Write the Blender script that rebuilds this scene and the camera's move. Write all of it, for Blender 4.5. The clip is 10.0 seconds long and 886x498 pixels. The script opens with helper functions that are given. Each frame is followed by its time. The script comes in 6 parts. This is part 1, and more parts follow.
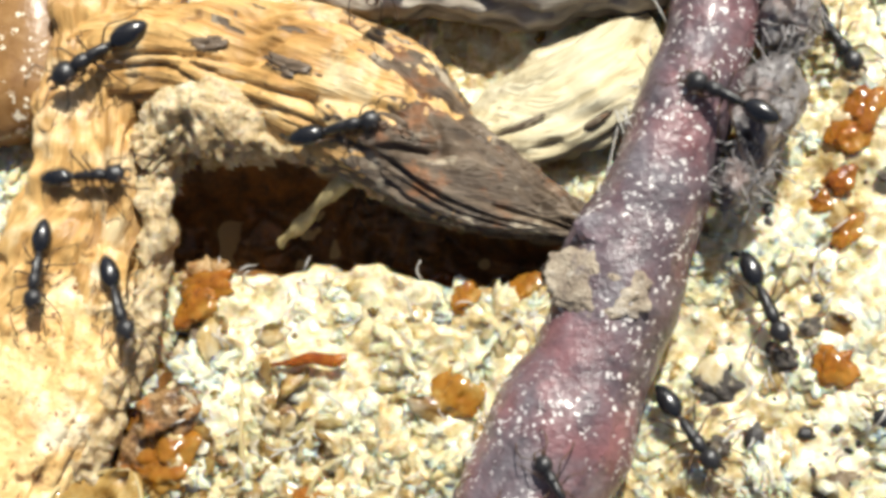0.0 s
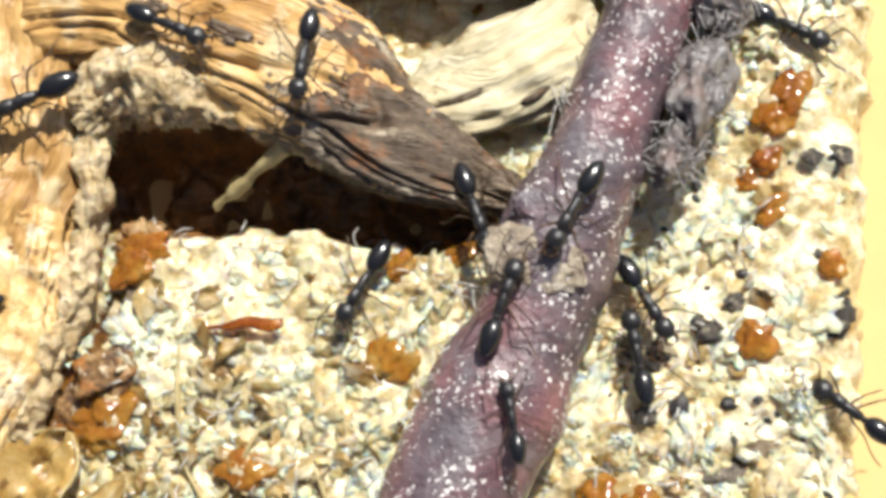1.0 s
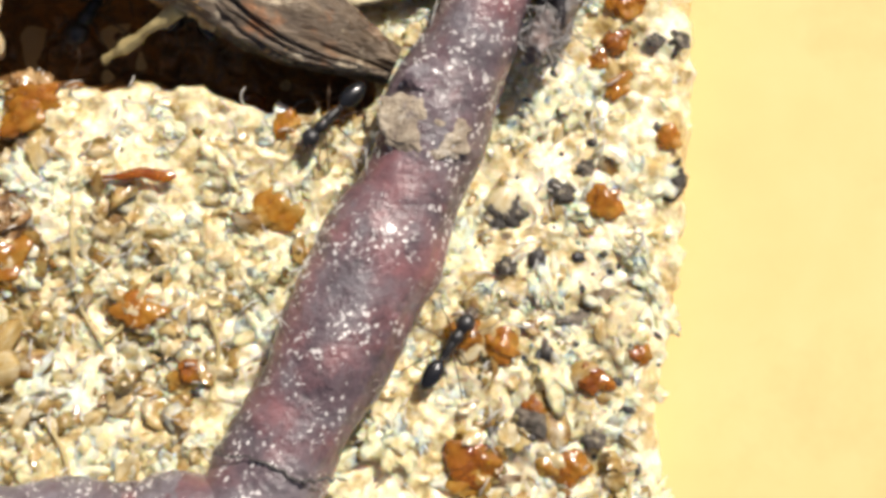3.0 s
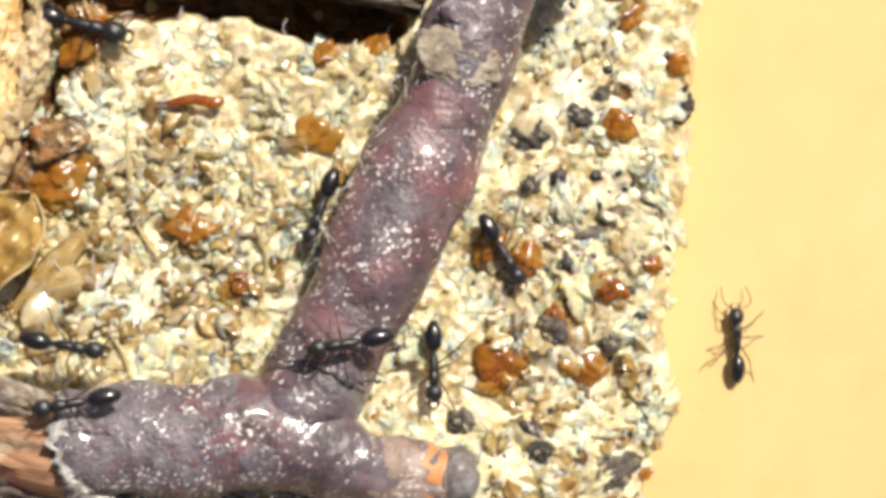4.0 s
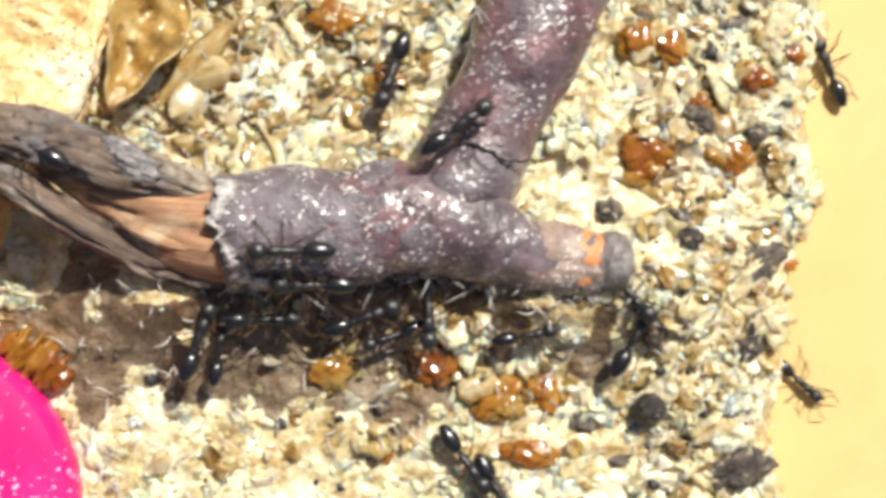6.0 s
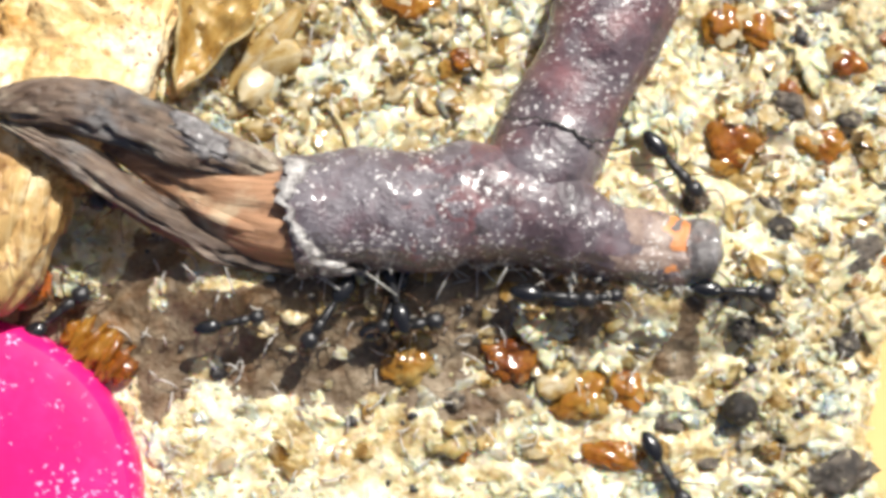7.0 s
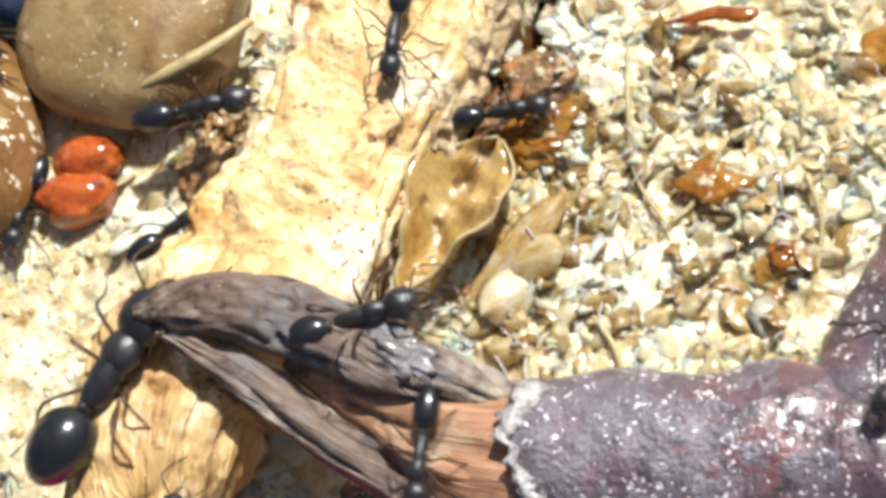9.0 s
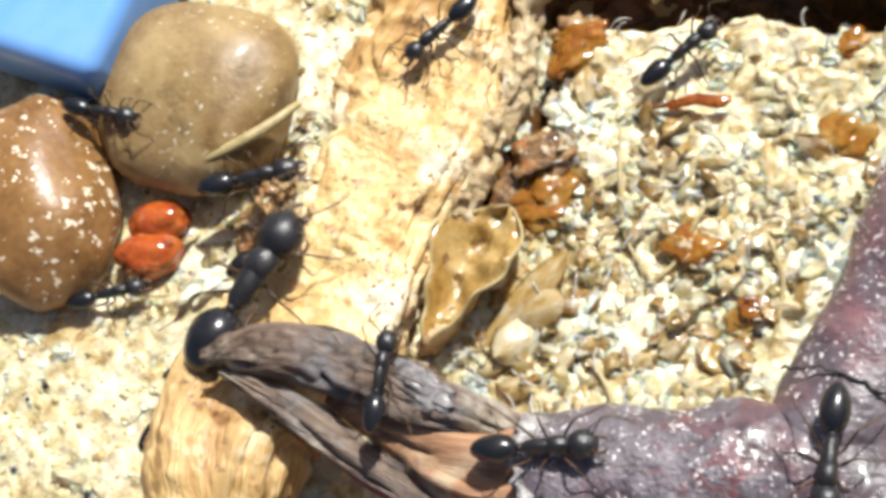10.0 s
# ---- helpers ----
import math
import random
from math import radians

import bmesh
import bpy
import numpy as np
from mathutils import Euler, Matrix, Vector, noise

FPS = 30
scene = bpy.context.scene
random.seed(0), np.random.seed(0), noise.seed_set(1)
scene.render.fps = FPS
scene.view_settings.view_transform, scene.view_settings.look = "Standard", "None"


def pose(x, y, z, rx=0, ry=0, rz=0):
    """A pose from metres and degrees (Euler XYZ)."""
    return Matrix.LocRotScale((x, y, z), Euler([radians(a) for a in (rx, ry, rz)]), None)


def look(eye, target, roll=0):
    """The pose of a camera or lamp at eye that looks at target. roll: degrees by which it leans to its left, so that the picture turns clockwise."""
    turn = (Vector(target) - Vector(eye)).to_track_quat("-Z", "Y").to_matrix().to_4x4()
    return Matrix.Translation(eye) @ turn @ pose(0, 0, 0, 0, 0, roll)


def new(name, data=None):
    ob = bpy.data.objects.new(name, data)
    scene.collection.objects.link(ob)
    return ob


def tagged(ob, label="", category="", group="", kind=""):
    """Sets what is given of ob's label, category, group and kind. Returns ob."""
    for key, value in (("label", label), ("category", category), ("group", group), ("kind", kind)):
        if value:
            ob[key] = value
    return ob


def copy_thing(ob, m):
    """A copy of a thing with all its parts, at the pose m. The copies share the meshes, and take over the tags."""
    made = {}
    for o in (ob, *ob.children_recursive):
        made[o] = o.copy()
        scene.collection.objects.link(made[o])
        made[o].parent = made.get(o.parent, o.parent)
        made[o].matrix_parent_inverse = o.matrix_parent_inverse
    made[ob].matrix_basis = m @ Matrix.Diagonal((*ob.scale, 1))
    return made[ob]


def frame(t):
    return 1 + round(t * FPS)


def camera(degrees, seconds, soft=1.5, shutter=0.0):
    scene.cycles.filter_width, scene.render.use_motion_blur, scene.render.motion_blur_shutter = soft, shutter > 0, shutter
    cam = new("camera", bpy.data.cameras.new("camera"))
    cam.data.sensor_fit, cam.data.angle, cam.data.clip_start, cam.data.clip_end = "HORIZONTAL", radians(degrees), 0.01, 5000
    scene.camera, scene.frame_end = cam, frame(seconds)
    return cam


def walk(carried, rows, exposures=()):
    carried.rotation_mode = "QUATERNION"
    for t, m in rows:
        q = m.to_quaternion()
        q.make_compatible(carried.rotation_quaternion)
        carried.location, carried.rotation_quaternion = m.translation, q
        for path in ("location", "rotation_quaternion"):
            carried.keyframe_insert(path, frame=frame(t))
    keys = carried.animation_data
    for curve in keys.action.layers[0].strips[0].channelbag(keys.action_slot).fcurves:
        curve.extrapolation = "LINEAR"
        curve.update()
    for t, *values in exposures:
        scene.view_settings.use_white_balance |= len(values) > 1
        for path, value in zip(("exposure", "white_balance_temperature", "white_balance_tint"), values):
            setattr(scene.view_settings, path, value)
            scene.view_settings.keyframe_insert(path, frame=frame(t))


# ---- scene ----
U = 0.01  # the plan below is in centimetres

# ---- camera ----
cam = camera(32, 10.0, soft=3.9, shutter=0.35)
PATH = [
    (0, 3.394, -1.910, 9.962, 16.16, 14.26, 1.74),
    (0.5, 3.332, -1.904, 10.048, 15.42, 12.47, 1.77),
    (1, 3.044, -1.660, 10.357, 13.19, 9.53, 1.61),
    (1.5, 2.841, -1.365, 10.603, 10.38, 6.31, 1.82),
    (2, 2.748, -0.786, 11.122, 6.17, 3.57, 2.17),
    (2.2, 2.769, -0.655, 11.302, 4.69, 3.28, 2.17),
    (3.3, 1.129, -1.585, 11.993, 5.68, -4.49, 0.86),
    (3.5, 0.975, -1.480, 12.403, 4.21, -4.66, 1.00),
    (4, 0.807, -1.393, 12.545, 1.97, -5.15, 0.72),
    (4.5, 0.626, -1.591, 12.567, 0.94, -5.21, 0.47),
    (5, 0.534, -1.766, 12.412, 0.10, -4.88, 0.10),
    (5.5, 0.166, -2.248, 12.410, 0.05, -4.89, -0.17),
    (6, -0.550, -2.971, 12.268, 1.56, -6.03, -0.30),
    (6.2, -0.800, -3.132, 12.203, 2.09, -6.24, -0.29),
    (7.3, -0.425, -4.007, 11.507, 7.09, -1.41, -0.05),
    (7.5, -0.335, -4.059, 11.323, 8.21, 0.09, 0.02),
    (8, 0.486, -4.218, 9.824, 11.78, 6.47, 1.42),
    (8.5, 0.930, -3.949, 8.758, 15.79, 12.81, 2.97),
    (9, 0.808, -3.933, 8.385, 18.67, 15.23, 4.28),
    (9.5, 0.809, -3.907, 8.607, 19.85, 15.70, 4.59),
    (10, 1.378, -4.210, 9.842, 19.69, 16.64, 4.79),
]
walk(cam, [(t, pose(x * U, y * U, z * U, rx, ry, rz)) for t, x, y, z, rx, ry, rz in PATH],
     exposures=[(0, 0.27, 6050, 7), (1.5, 0.21, 5950, 10), (3.5, 0.09, 6400, 12), (5, 0.10, 6300, 10), (6.2, 0.22, 6200, 10), (7.5, 0.25, 5950, 10), (8.3, 0.44, 6050, 12), (9, 0.33, 5800, 11), (10, 0.27, 5850, 10)])

# ---- world and sun ----
SUN_TO = Vector((0.36, 0.66, 1.0)).normalized()
world = bpy.data.worlds.new("sky")
scene.world = world
world.use_nodes = True
sky = world.node_tree.nodes.new("ShaderNodeTexSky")
sky.sky_type, sky.sun_disc = "NISHITA", False
sky.sun_elevation = math.asin(SUN_TO.z)
sky.sun_rotation = math.atan2(SUN_TO.x, SUN_TO.y)
sky.air_density, sky.dust_density, sky.ozone_density = 0.7, 4.0, 0.6  # a hazy, pale sky
world.node_tree.links.new(sky.outputs[0], world.node_tree.nodes["Background"].inputs[0])
world.node_tree.nodes["Background"].inputs[1].default_value = 0.06
sun_data = bpy.data.lights.new("sun", "SUN")
sun_data.energy, sun_data.angle, sun_data.color = 5.2, radians(1.5), (1.0, 0.93, 0.80)
sun = new("sun", sun_data)
sun.matrix_world = look(SUN_TO, (0, 0, 0))
scene.view_settings.exposure = 0.58


# ---- materials ----
def material(name, stops, size, stretch=(1, 1, 1), rough=0.7, bump=0.3, fine=6.0, coord="Object", spread=1.0, specks=None,
             spec=0.5, glass=0.0, vary=0.0, depth=0.03, coat=0.0, island=False, patch=None, overlay=(), glow_through=0.0):
    """A surface: colours along a ramp driven by noise of the given grain size (cm), with finer grain, bump and optional specks."""
    m = bpy.data.materials.new(name)
    m.use_nodes = True
    n, l = m.node_tree.nodes, m.node_tree.links
    p = n["Principled BSDF"]
    tc = n.new("ShaderNodeTexCoord")
    mp = n.new("ShaderNodeMapping")
    k = 1.0 / (size * (U if coord == "Object" else 1.0))
    mp.inputs["Scale"].default_value = [k * s for s in stretch]
    l.new(tc.outputs[coord], mp.inputs[0])
    a = n.new("ShaderNodeTexNoise")
    a.inputs["Scale"].default_value, a.inputs["Detail"].default_value, a.inputs["Roughness"].default_value = 1.0, 4.0, 0.6
    l.new(mp.outputs[0], a.inputs["Vector"])
    b = n.new("ShaderNodeTexNoise")
    b.inputs["Scale"].default_value, b.inputs["Detail"].default_value, b.inputs["Roughness"].default_value = fine, 3.0, 0.6
    l.new(mp.outputs[0], b.inputs["Vector"])
    mix = n.new("ShaderNodeMath")
    mix.operation = "MULTIPLY_ADD"
    l.new(b.outputs[0], mix.inputs[0])
    mix.inputs[1].default_value = 0.45
    l.new(a.outputs[0], mix.inputs[2])
    value = mix.outputs[0]
    if vary:
        src = n.new("ShaderNodeNewGeometry").outputs["Random Per Island"] if island else n.new("ShaderNodeObjectInfo").outputs["Random"]
        v = n.new("ShaderNodeMath")
        v.operation = "MULTIPLY_ADD"
        l.new(src, v.inputs[0])
        v.inputs[1].default_value = vary
        l.new(value, v.inputs[2])
        o = n.new("ShaderNodeMath")
        o.operation = "SUBTRACT"
        l.new(v.outputs[0], o.inputs[0])
        o.inputs[1].default_value = vary / 2
        value = o.outputs[0]
    r = n.new("ShaderNodeMapRange")
    r.inputs["From Min"].default_value, r.inputs["From Max"].default_value = 0.725 - 0.3 * spread, 0.725 + 0.3 * spread
    l.new(value, r.inputs[0])
    ramp = n.new("ShaderNodeValToRGB")
    e = ramp.color_ramp.elements
    while len(e) < len(stops):
        e.new(0.5)
    for i, c in enumerate(stops):
        e[i].position = i / (len(stops) - 1)
        e[i].color = (*c, 1)
    l.new(r.outputs[0], ramp.inputs[0])
    colour = ramp.outputs[0]
    if patch:
        tint, wide, share = patch
        pn = n.new("ShaderNodeTexNoise")
        pn.inputs["Scale"].default_value, pn.inputs["Detail"].default_value = 1.0 / (wide * U), 5.0
        pn.inputs["Roughness"].default_value = 0.7
        l.new(tc.outputs["Object"], pn.inputs["Vector"])
        pr = n.new("ShaderNodeMapRange")
        pr.inputs["From Min"].default_value, pr.inputs["From Max"].default_value, pr.inputs["To Max"].default_value = 0.5, 0.68, share
        l.new(pn.outputs[0], pr.inputs[0])
        pm = n.new("ShaderNodeMix")
        pm.data_type, pm.blend_type = "RGBA", "MULTIPLY"
        l.new(pr.outputs[0], pm.inputs[0])
        l.new(colour, pm.inputs[6])
        pm.inputs[7].default_value = (*tint, 1)
        colour = pm.outputs[2]
    for k, (tint, wide, lo, hi, share) in enumerate(overlay):
        on = n.new("ShaderNodeTexNoise")
        on.inputs["Scale"].default_value, on.inputs["Detail"].default_value, on.inputs["Roughness"].default_value = 1.0 / (wide * U), 5.0, 0.65
        shift = n.new("ShaderNodeVectorMath")
        shift.inputs[1].default_value = (3.1 * k + 1.7, 0.9 * k, 2.3)
        l.new(tc.outputs["Object"], shift.inputs[0])
        l.new(shift.outputs[0], on.inputs["Vector"])
        lay = n.new("ShaderNodeMapRange")
        lay.inputs["From Min"].default_value, lay.inputs["From Max"].default_value, lay.inputs["To Max"].default_value = lo, hi, share
        l.new(on.outputs[0], lay.inputs[0])
        om = n.new("ShaderNodeMix")
        om.data_type = "RGBA"
        l.new(lay.outputs[0], om.inputs[0])
        l.new(colour, om.inputs[6])
        om.inputs[7].default_value = (*tint, 1)
        colour = om.outputs[2]
    if specks:
        tint, cell, share = specks
        vo = n.new("ShaderNodeTexVoronoi")
        vo.inputs["Scale"].default_value = 1.0 / (cell * U)
        warp = n.new("ShaderNodeTexNoise")
        warp.inputs["Scale"].default_value, warp.inputs["Detail"].default_value = 1.4 / (cell * U), 2.0
        l.new(tc.outputs["Object"], warp.inputs["Vector"])
        push = n.new("ShaderNodeVectorMath")
        push.operation = "MULTIPLY_ADD"
        l.new(warp.outputs["Color"], push.inputs[0])
        push.inputs[1].default_value = [1.6 * cell * U] * 3
        l.new(tc.outputs["Object"], push.inputs[2])
        l.new(push.outputs[0], vo.inputs["Vector"])
        wob = n.new("ShaderNodeTexNoise")
        wob.inputs["Scale"].default_value = 0.18 / (cell * U)
        l.new(tc.outputs["Object"], wob.inputs["Vector"])
        lim = n.new("ShaderNodeMapRange")
        lim.inputs["From Min"].default_value, lim.inputs["From Max"].default_value = 0.30, 0.62
        lim.inputs["To Min"].default_value, lim.inputs["To Max"].default_value = 0.0, share
        l.new(wob.outputs[0], lim.inputs[0])
        cmp_ = n.new("ShaderNodeMath")
        cmp_.operation = "LESS_THAN"
        l.new(vo.outputs["Distance"], cmp_.inputs[0])
        l.new(lim.outputs[0], cmp_.inputs[1])
        mc = n.new("ShaderNodeMix")
        mc.data_type = "RGBA"
        l.new(cmp_.outputs[0], mc.inputs[0])
        l.new(colour, mc.inputs[6])
        mc.inputs[7].default_value = (*tint, 1)
        colour = mc.outputs[2]
    l.new(colour, p.inputs["Base Color"])
    p.inputs["Roughness"].default_value = rough
    if glow_through:
        p.inputs["Subsurface Weight"].default_value = glow_through
        p.inputs["Subsurface Radius"].default_value = (1.0, 0.7, 0.35)
        p.inputs["Subsurface Scale"].default_value = 0.06 * U
    p.inputs["Specular IOR Level"].default_value = spec
    p.inputs["Transmission Weight"].default_value = glass
    p.inputs["Coat Weight"].default_value = coat
    p.inputs["Coat Roughness"].default_value = 0.15
    if bump:
        bp = n.new("ShaderNodeBump")
        bp.inputs["Strength"].default_value, bp.inputs["Distance"].default_value = bump, depth * U
        l.new(value, bp.inputs["Height"])
        l.new(bp.outputs[0], p.inputs["Normal"])
    return m


CRUST = material("cream_crust", [(0.28, 0.19, 0.075), (0.58, 0.46, 0.23), (0.80, 0.72, 0.48), (0.87, 0.83, 0.64)], 0.2, rough=0.28, bump=0.75, spread=0.82, fine=4.5, depth=0.04, coat=0.2, patch=((0.66, 0.48, 0.21), 0.5, 0.85), overlay=(((0.88, 0.85, 0.68), 0.55, 0.49, 0.60, 0.6), ((0.42, 0.34, 0.18), 0.14, 0.61, 0.68, 0.5)), glow_through=0.9)
CRUMB = material("crumb", [(0.38, 0.27, 0.11), (0.60, 0.47, 0.23), (0.74, 0.64, 0.39), (0.84, 0.78, 0.56), (0.88, 0.84, 0.68)], 0.1, rough=0.26, bump=0.45, spread=1.1, vary=0.6, island=True, coat=0.2, patch=((0.66, 0.48, 0.23), 0.5, 0.8), glow_through=0.9)
CURD = material("pale_curd", [(0.50, 0.39, 0.20), (0.72, 0.62, 0.38), (0.83, 0.77, 0.55), (0.88, 0.84, 0.67)], 0.1, rough=0.28, bump=0.8, spread=0.9, vary=0.3, island=True, depth=0.035, coat=0.2, patch=((0.68, 0.52, 0.28), 0.3, 0.8), glow_through=1.0)
HUSK = material("golden_husk", [(0.26, 0.125, 0.025), (0.56, 0.36, 0.12), (0.73, 0.54, 0.25), (0.86, 0.76, 0.52)], 0.1, rough=0.18, bump=0.5, vary=0.55,
                island=True, coat=0.4, glass=0.3, glow_through=0.6)
GRIT = material("dark_grit", [(0.012, 0.011, 0.011), (0.035, 0.03, 0.03), (0.10, 0.09, 0.08)], 0.1, rough=0.4, bump=0.5, vary=0.4, island=True)
PAPER = material("yellow_board", [(0.62, 0.445, 0.18), (0.67, 0.485, 0.20), (0.71, 0.525, 0.235)], 4.0, rough=0.75, bump=0.05, specks=((0.40, 0.22, 0.11), 0.6, 0.05), patch=((0.95, 0.86, 0.82), 2.2, 0.9))
BARK = material("purple_bark", [(0.036, 0.028, 0.032), (0.076, 0.056, 0.064), (0.118, 0.080, 0.091), (0.150, 0.120, 0.132), (0.22, 0.19, 0.197)], 0.34, rough=0.34, bump=0.85, fine=7,
                specks=((0.72, 0.68, 0.65), 0.052, 0.33), depth=0.042, spread=0.9, coat=0.35, overlay=(((0.30, 0.125, 0.13), 0.8, 0.47, 0.66, 0.75), ((0.19, 0.172, 0.186), 0.55, 0.52, 0.66, 0.65), ((0.05, 0.035, 0.04), 0.3, 0.56, 0.66, 0.65)))
SCAR = material("bark_scar", [(0.10, 0.07, 0.055), (0.27, 0.21, 0.15), (0.42, 0.345, 0.25), (0.52, 0.46, 0.37)], 0.13, rough=0.35, bump=1.0, depth=0.05, overlay=(((0.12, 0.09, 0.095), 0.2, 0.55, 0.64, 0.75), ((0.62, 0.56, 0.47), 0.1, 0.58, 0.66, 0.7)))
SPLIT = material("split_wood", [(0.10, 0.055, 0.03), (0.30, 0.15, 0.07), (0.52, 0.28, 0.15), (0.60, 0.44, 0.27)], 0.4, stretch=(0.35, 6, 1), coord="UV", rough=0.45, bump=0.9, depth=0.04, overlay=(((0.62, 0.50, 0.33), 0.4, 0.55, 0.68, 0.7), ((0.13, 0.06, 0.035), 0.4, 0.56, 0.66, 0.8)))
STRIP = material("grey_strip", [(0.05, 0.03, 0.022), (0.13, 0.085, 0.06), (0.22, 0.155, 0.11), (0.34, 0.26, 0.19)], 0.3, stretch=(0.35, 5, 1), coord="UV", rough=0.42, bump=1.0, depth=0.04, overlay=(((0.46, 0.40, 0.30), 0.5, 0.55, 0.66, 0.75), ((0.17, 0.17, 0.175), 0.6, 0.52, 0.64, 0.7), ((0.03, 0.018, 0.012), 0.35, 0.56, 0.66, 0.8)))
RAW = material("raw_orange", [(0.45, 0.16, 0.05), (0.62, 0.24, 0.08), (0.66, 0.32, 0.14)], 0.2, rough=0.5, bump=0.3)
LIMB = material("yellow_wood", [(0.36, 0.18, 0.055), (0.66, 0.44, 0.17), (0.79, 0.60, 0.29), (0.85, 0.73, 0.46)], 0.42, rough=0.42, bump=0.9, fine=5, depth=0.06, specks=((0.24, 0.10, 0.035), 0.09, 0.24), spread=0.9, patch=((0.88, 0.62, 0.32), 0.7, 0.9), overlay=(((0.87, 0.82, 0.62), 0.6, 0.53, 0.63, 0.75), ((0.66, 0.36, 0.15), 0.3, 0.56, 0.66, 0.6), ((0.20, 0.10, 0.04), 0.2, 0.60, 0.67, 0.85)))
ARCH = material("amber_wood", [(0.16, 0.075, 0.025), (0.46, 0.25, 0.075), (0.70, 0.44, 0.16), (0.80, 0.62, 0.32)], 0.4, stretch=(0.3, 3.0, 1), coord="UV", rough=0.42, bump=0.9, depth=0.05, overlay=(((0.13, 0.06, 0.025), 0.3, 0.59, 0.67, 0.75), ((0.82, 0.70, 0.44), 0.5, 0.54, 0.64, 0.6)))
PALE = material("pale_wood", [(0.40, 0.29, 0.13), (0.66, 0.55, 0.32), (0.80, 0.72, 0.50), (0.84, 0.79, 0.62)], 0.35, stretch=(0.4, 4, 1), coord="UV", rough=0.5, bump=1.0, depth=0.05, overlay=(((0.30, 0.20, 0.08), 0.3, 0.58, 0.66, 0.8),))
GREY = material("grey_bark", [(0.10, 0.08, 0.06), (0.30, 0.25, 0.19), (0.50, 0.44, 0.35), (0.64, 0.58, 0.48)], 0.4, stretch=(0.5, 1.6, 1), coord="UV", rough=0.6, bump=1.0, depth=0.05)
AMBER = material("amber", [(0.30, 0.075, 0.010), (0.50, 0.18, 0.018), (0.62, 0.29, 0.035), (0.70, 0.48, 0.14)], 0.28, rough=0.14, bump=0.2, vary=0.4, coat=0.4, glass=0.55, depth=0.03, overlay=(((0.20, 0.05, 0.01), 0.3, 0.55, 0.68, 0.6), ((0.74, 0.60, 0.32), 0.3, 0.60, 0.70, 0.6)))
RED = material("red_seed", [(0.22, 0.03, 0.008), (0.42, 0.085, 0.014), (0.56, 0.20, 0.04)], 0.25, rough=0.12, bump=0.25, coat=0.7, overlay=(((0.06, 0.014, 0.008), 0.3, 0.54, 0.66, 0.8), ((0.50, 0.28, 0.10), 0.25, 0.56, 0.66, 0.75)))
SEED = material("dark_seed", [(0.014, 0.011, 0.009), (0.040, 0.033, 0.028), (0.095, 0.078, 0.062), (0.20, 0.16, 0.12)], 0.09, rough=0.32, bump=0.9, vary=0.4, depth=0.04, overlay=(((0.52, 0.44, 0.30), 0.12, 0.58, 0.64, 0.8),))
PEBBLE = material("olive_pebble", [(0.16, 0.095, 0.03), (0.27, 0.17, 0.062), (0.37, 0.26, 0.115)], 0.4, rough=0.48, bump=0.5, coat=0.1, specks=((0.66, 0.6, 0.46), 0.07, 0.20), patch=((0.6, 0.48, 0.3), 0.5, 0.8), overlay=(((0.42, 0.30, 0.135), 0.9, 0.46, 0.62, 0.85), ((0.12, 0.08, 0.03), 0.4, 0.58, 0.68, 0.7)))
BROWN = material("brown_pebble", [(0.16, 0.075, 0.022), (0.28, 0.145, 0.045), (0.38, 0.23, 0.095)], 0.4, rough=0.36, bump=0.5, coat=0.1, specks=((0.80, 0.70, 0.52), 0.085, 0.32), patch=((0.5, 0.38, 0.26), 0.7, 0.85))
PINK = material("pink_plastic", [(0.62, 0.006, 0.14), (0.70, 0.009, 0.175), (0.78, 0.025, 0.23)], 0.6, rough=0.35, bump=0.15, specks=((0.9, 0.40, 0.64), 0.07, 0.26))
BLUE = material("blue_plastic", [(0.13, 0.33, 0.80), (0.18, 0.40, 0.85), (0.26, 0.48, 0.90)], 2.0, rough=0.3, bump=0.05)
ANT = material("ant_black", [(0.008, 0.008, 0.009), (0.018, 0.017, 0.018), (0.04, 0.036, 0.035)], 0.08, rough=0.34, bump=0.4, spec=0.6, depth=0.015)
LEG = material("ant_leg", [(0.012, 0.008, 0.006), (0.06, 0.034, 0.018), (0.17, 0.09, 0.045)], 0.1, rough=0.35, bump=0.1)
FIBRE = material("plant_fibre", [(0.26, 0.19, 0.075), (0.44, 0.35, 0.16), (0.60, 0.50, 0.27)], 0.3, rough=0.5, bump=0.3)
GASTER = material("ant_gaster", [(0.007, 0.007, 0.008), (0.014, 0.014, 0.016), (0.026, 0.025, 0.027)], 0.2, rough=0.22, bump=0.08, spec=0.7)
POD = material("pod_husk", [(0.25, 0.12, 0.025), (0.50, 0.31, 0.085), (0.67, 0.49, 0.20), (0.83, 0.71, 0.46)], 0.2, stretch=(1, 3, 1), rough=0.13, bump=0.6, vary=0.5, coat=0.9, glass=0.35, overlay=(((0.78, 0.72, 0.52), 0.25, 0.56, 0.66, 0.6),))
# brown and amber lining, with the recess's shade put into its dark tones
SHADED_BROWN = material("shaded_brown_hollow", [(0.05, 0.026, 0.011), (0.13, 0.066, 0.024), (0.28, 0.125, 0.032), (0.46, 0.21, 0.045)], 0.22, rough=0.4, bump=0.8, spread=1.1)
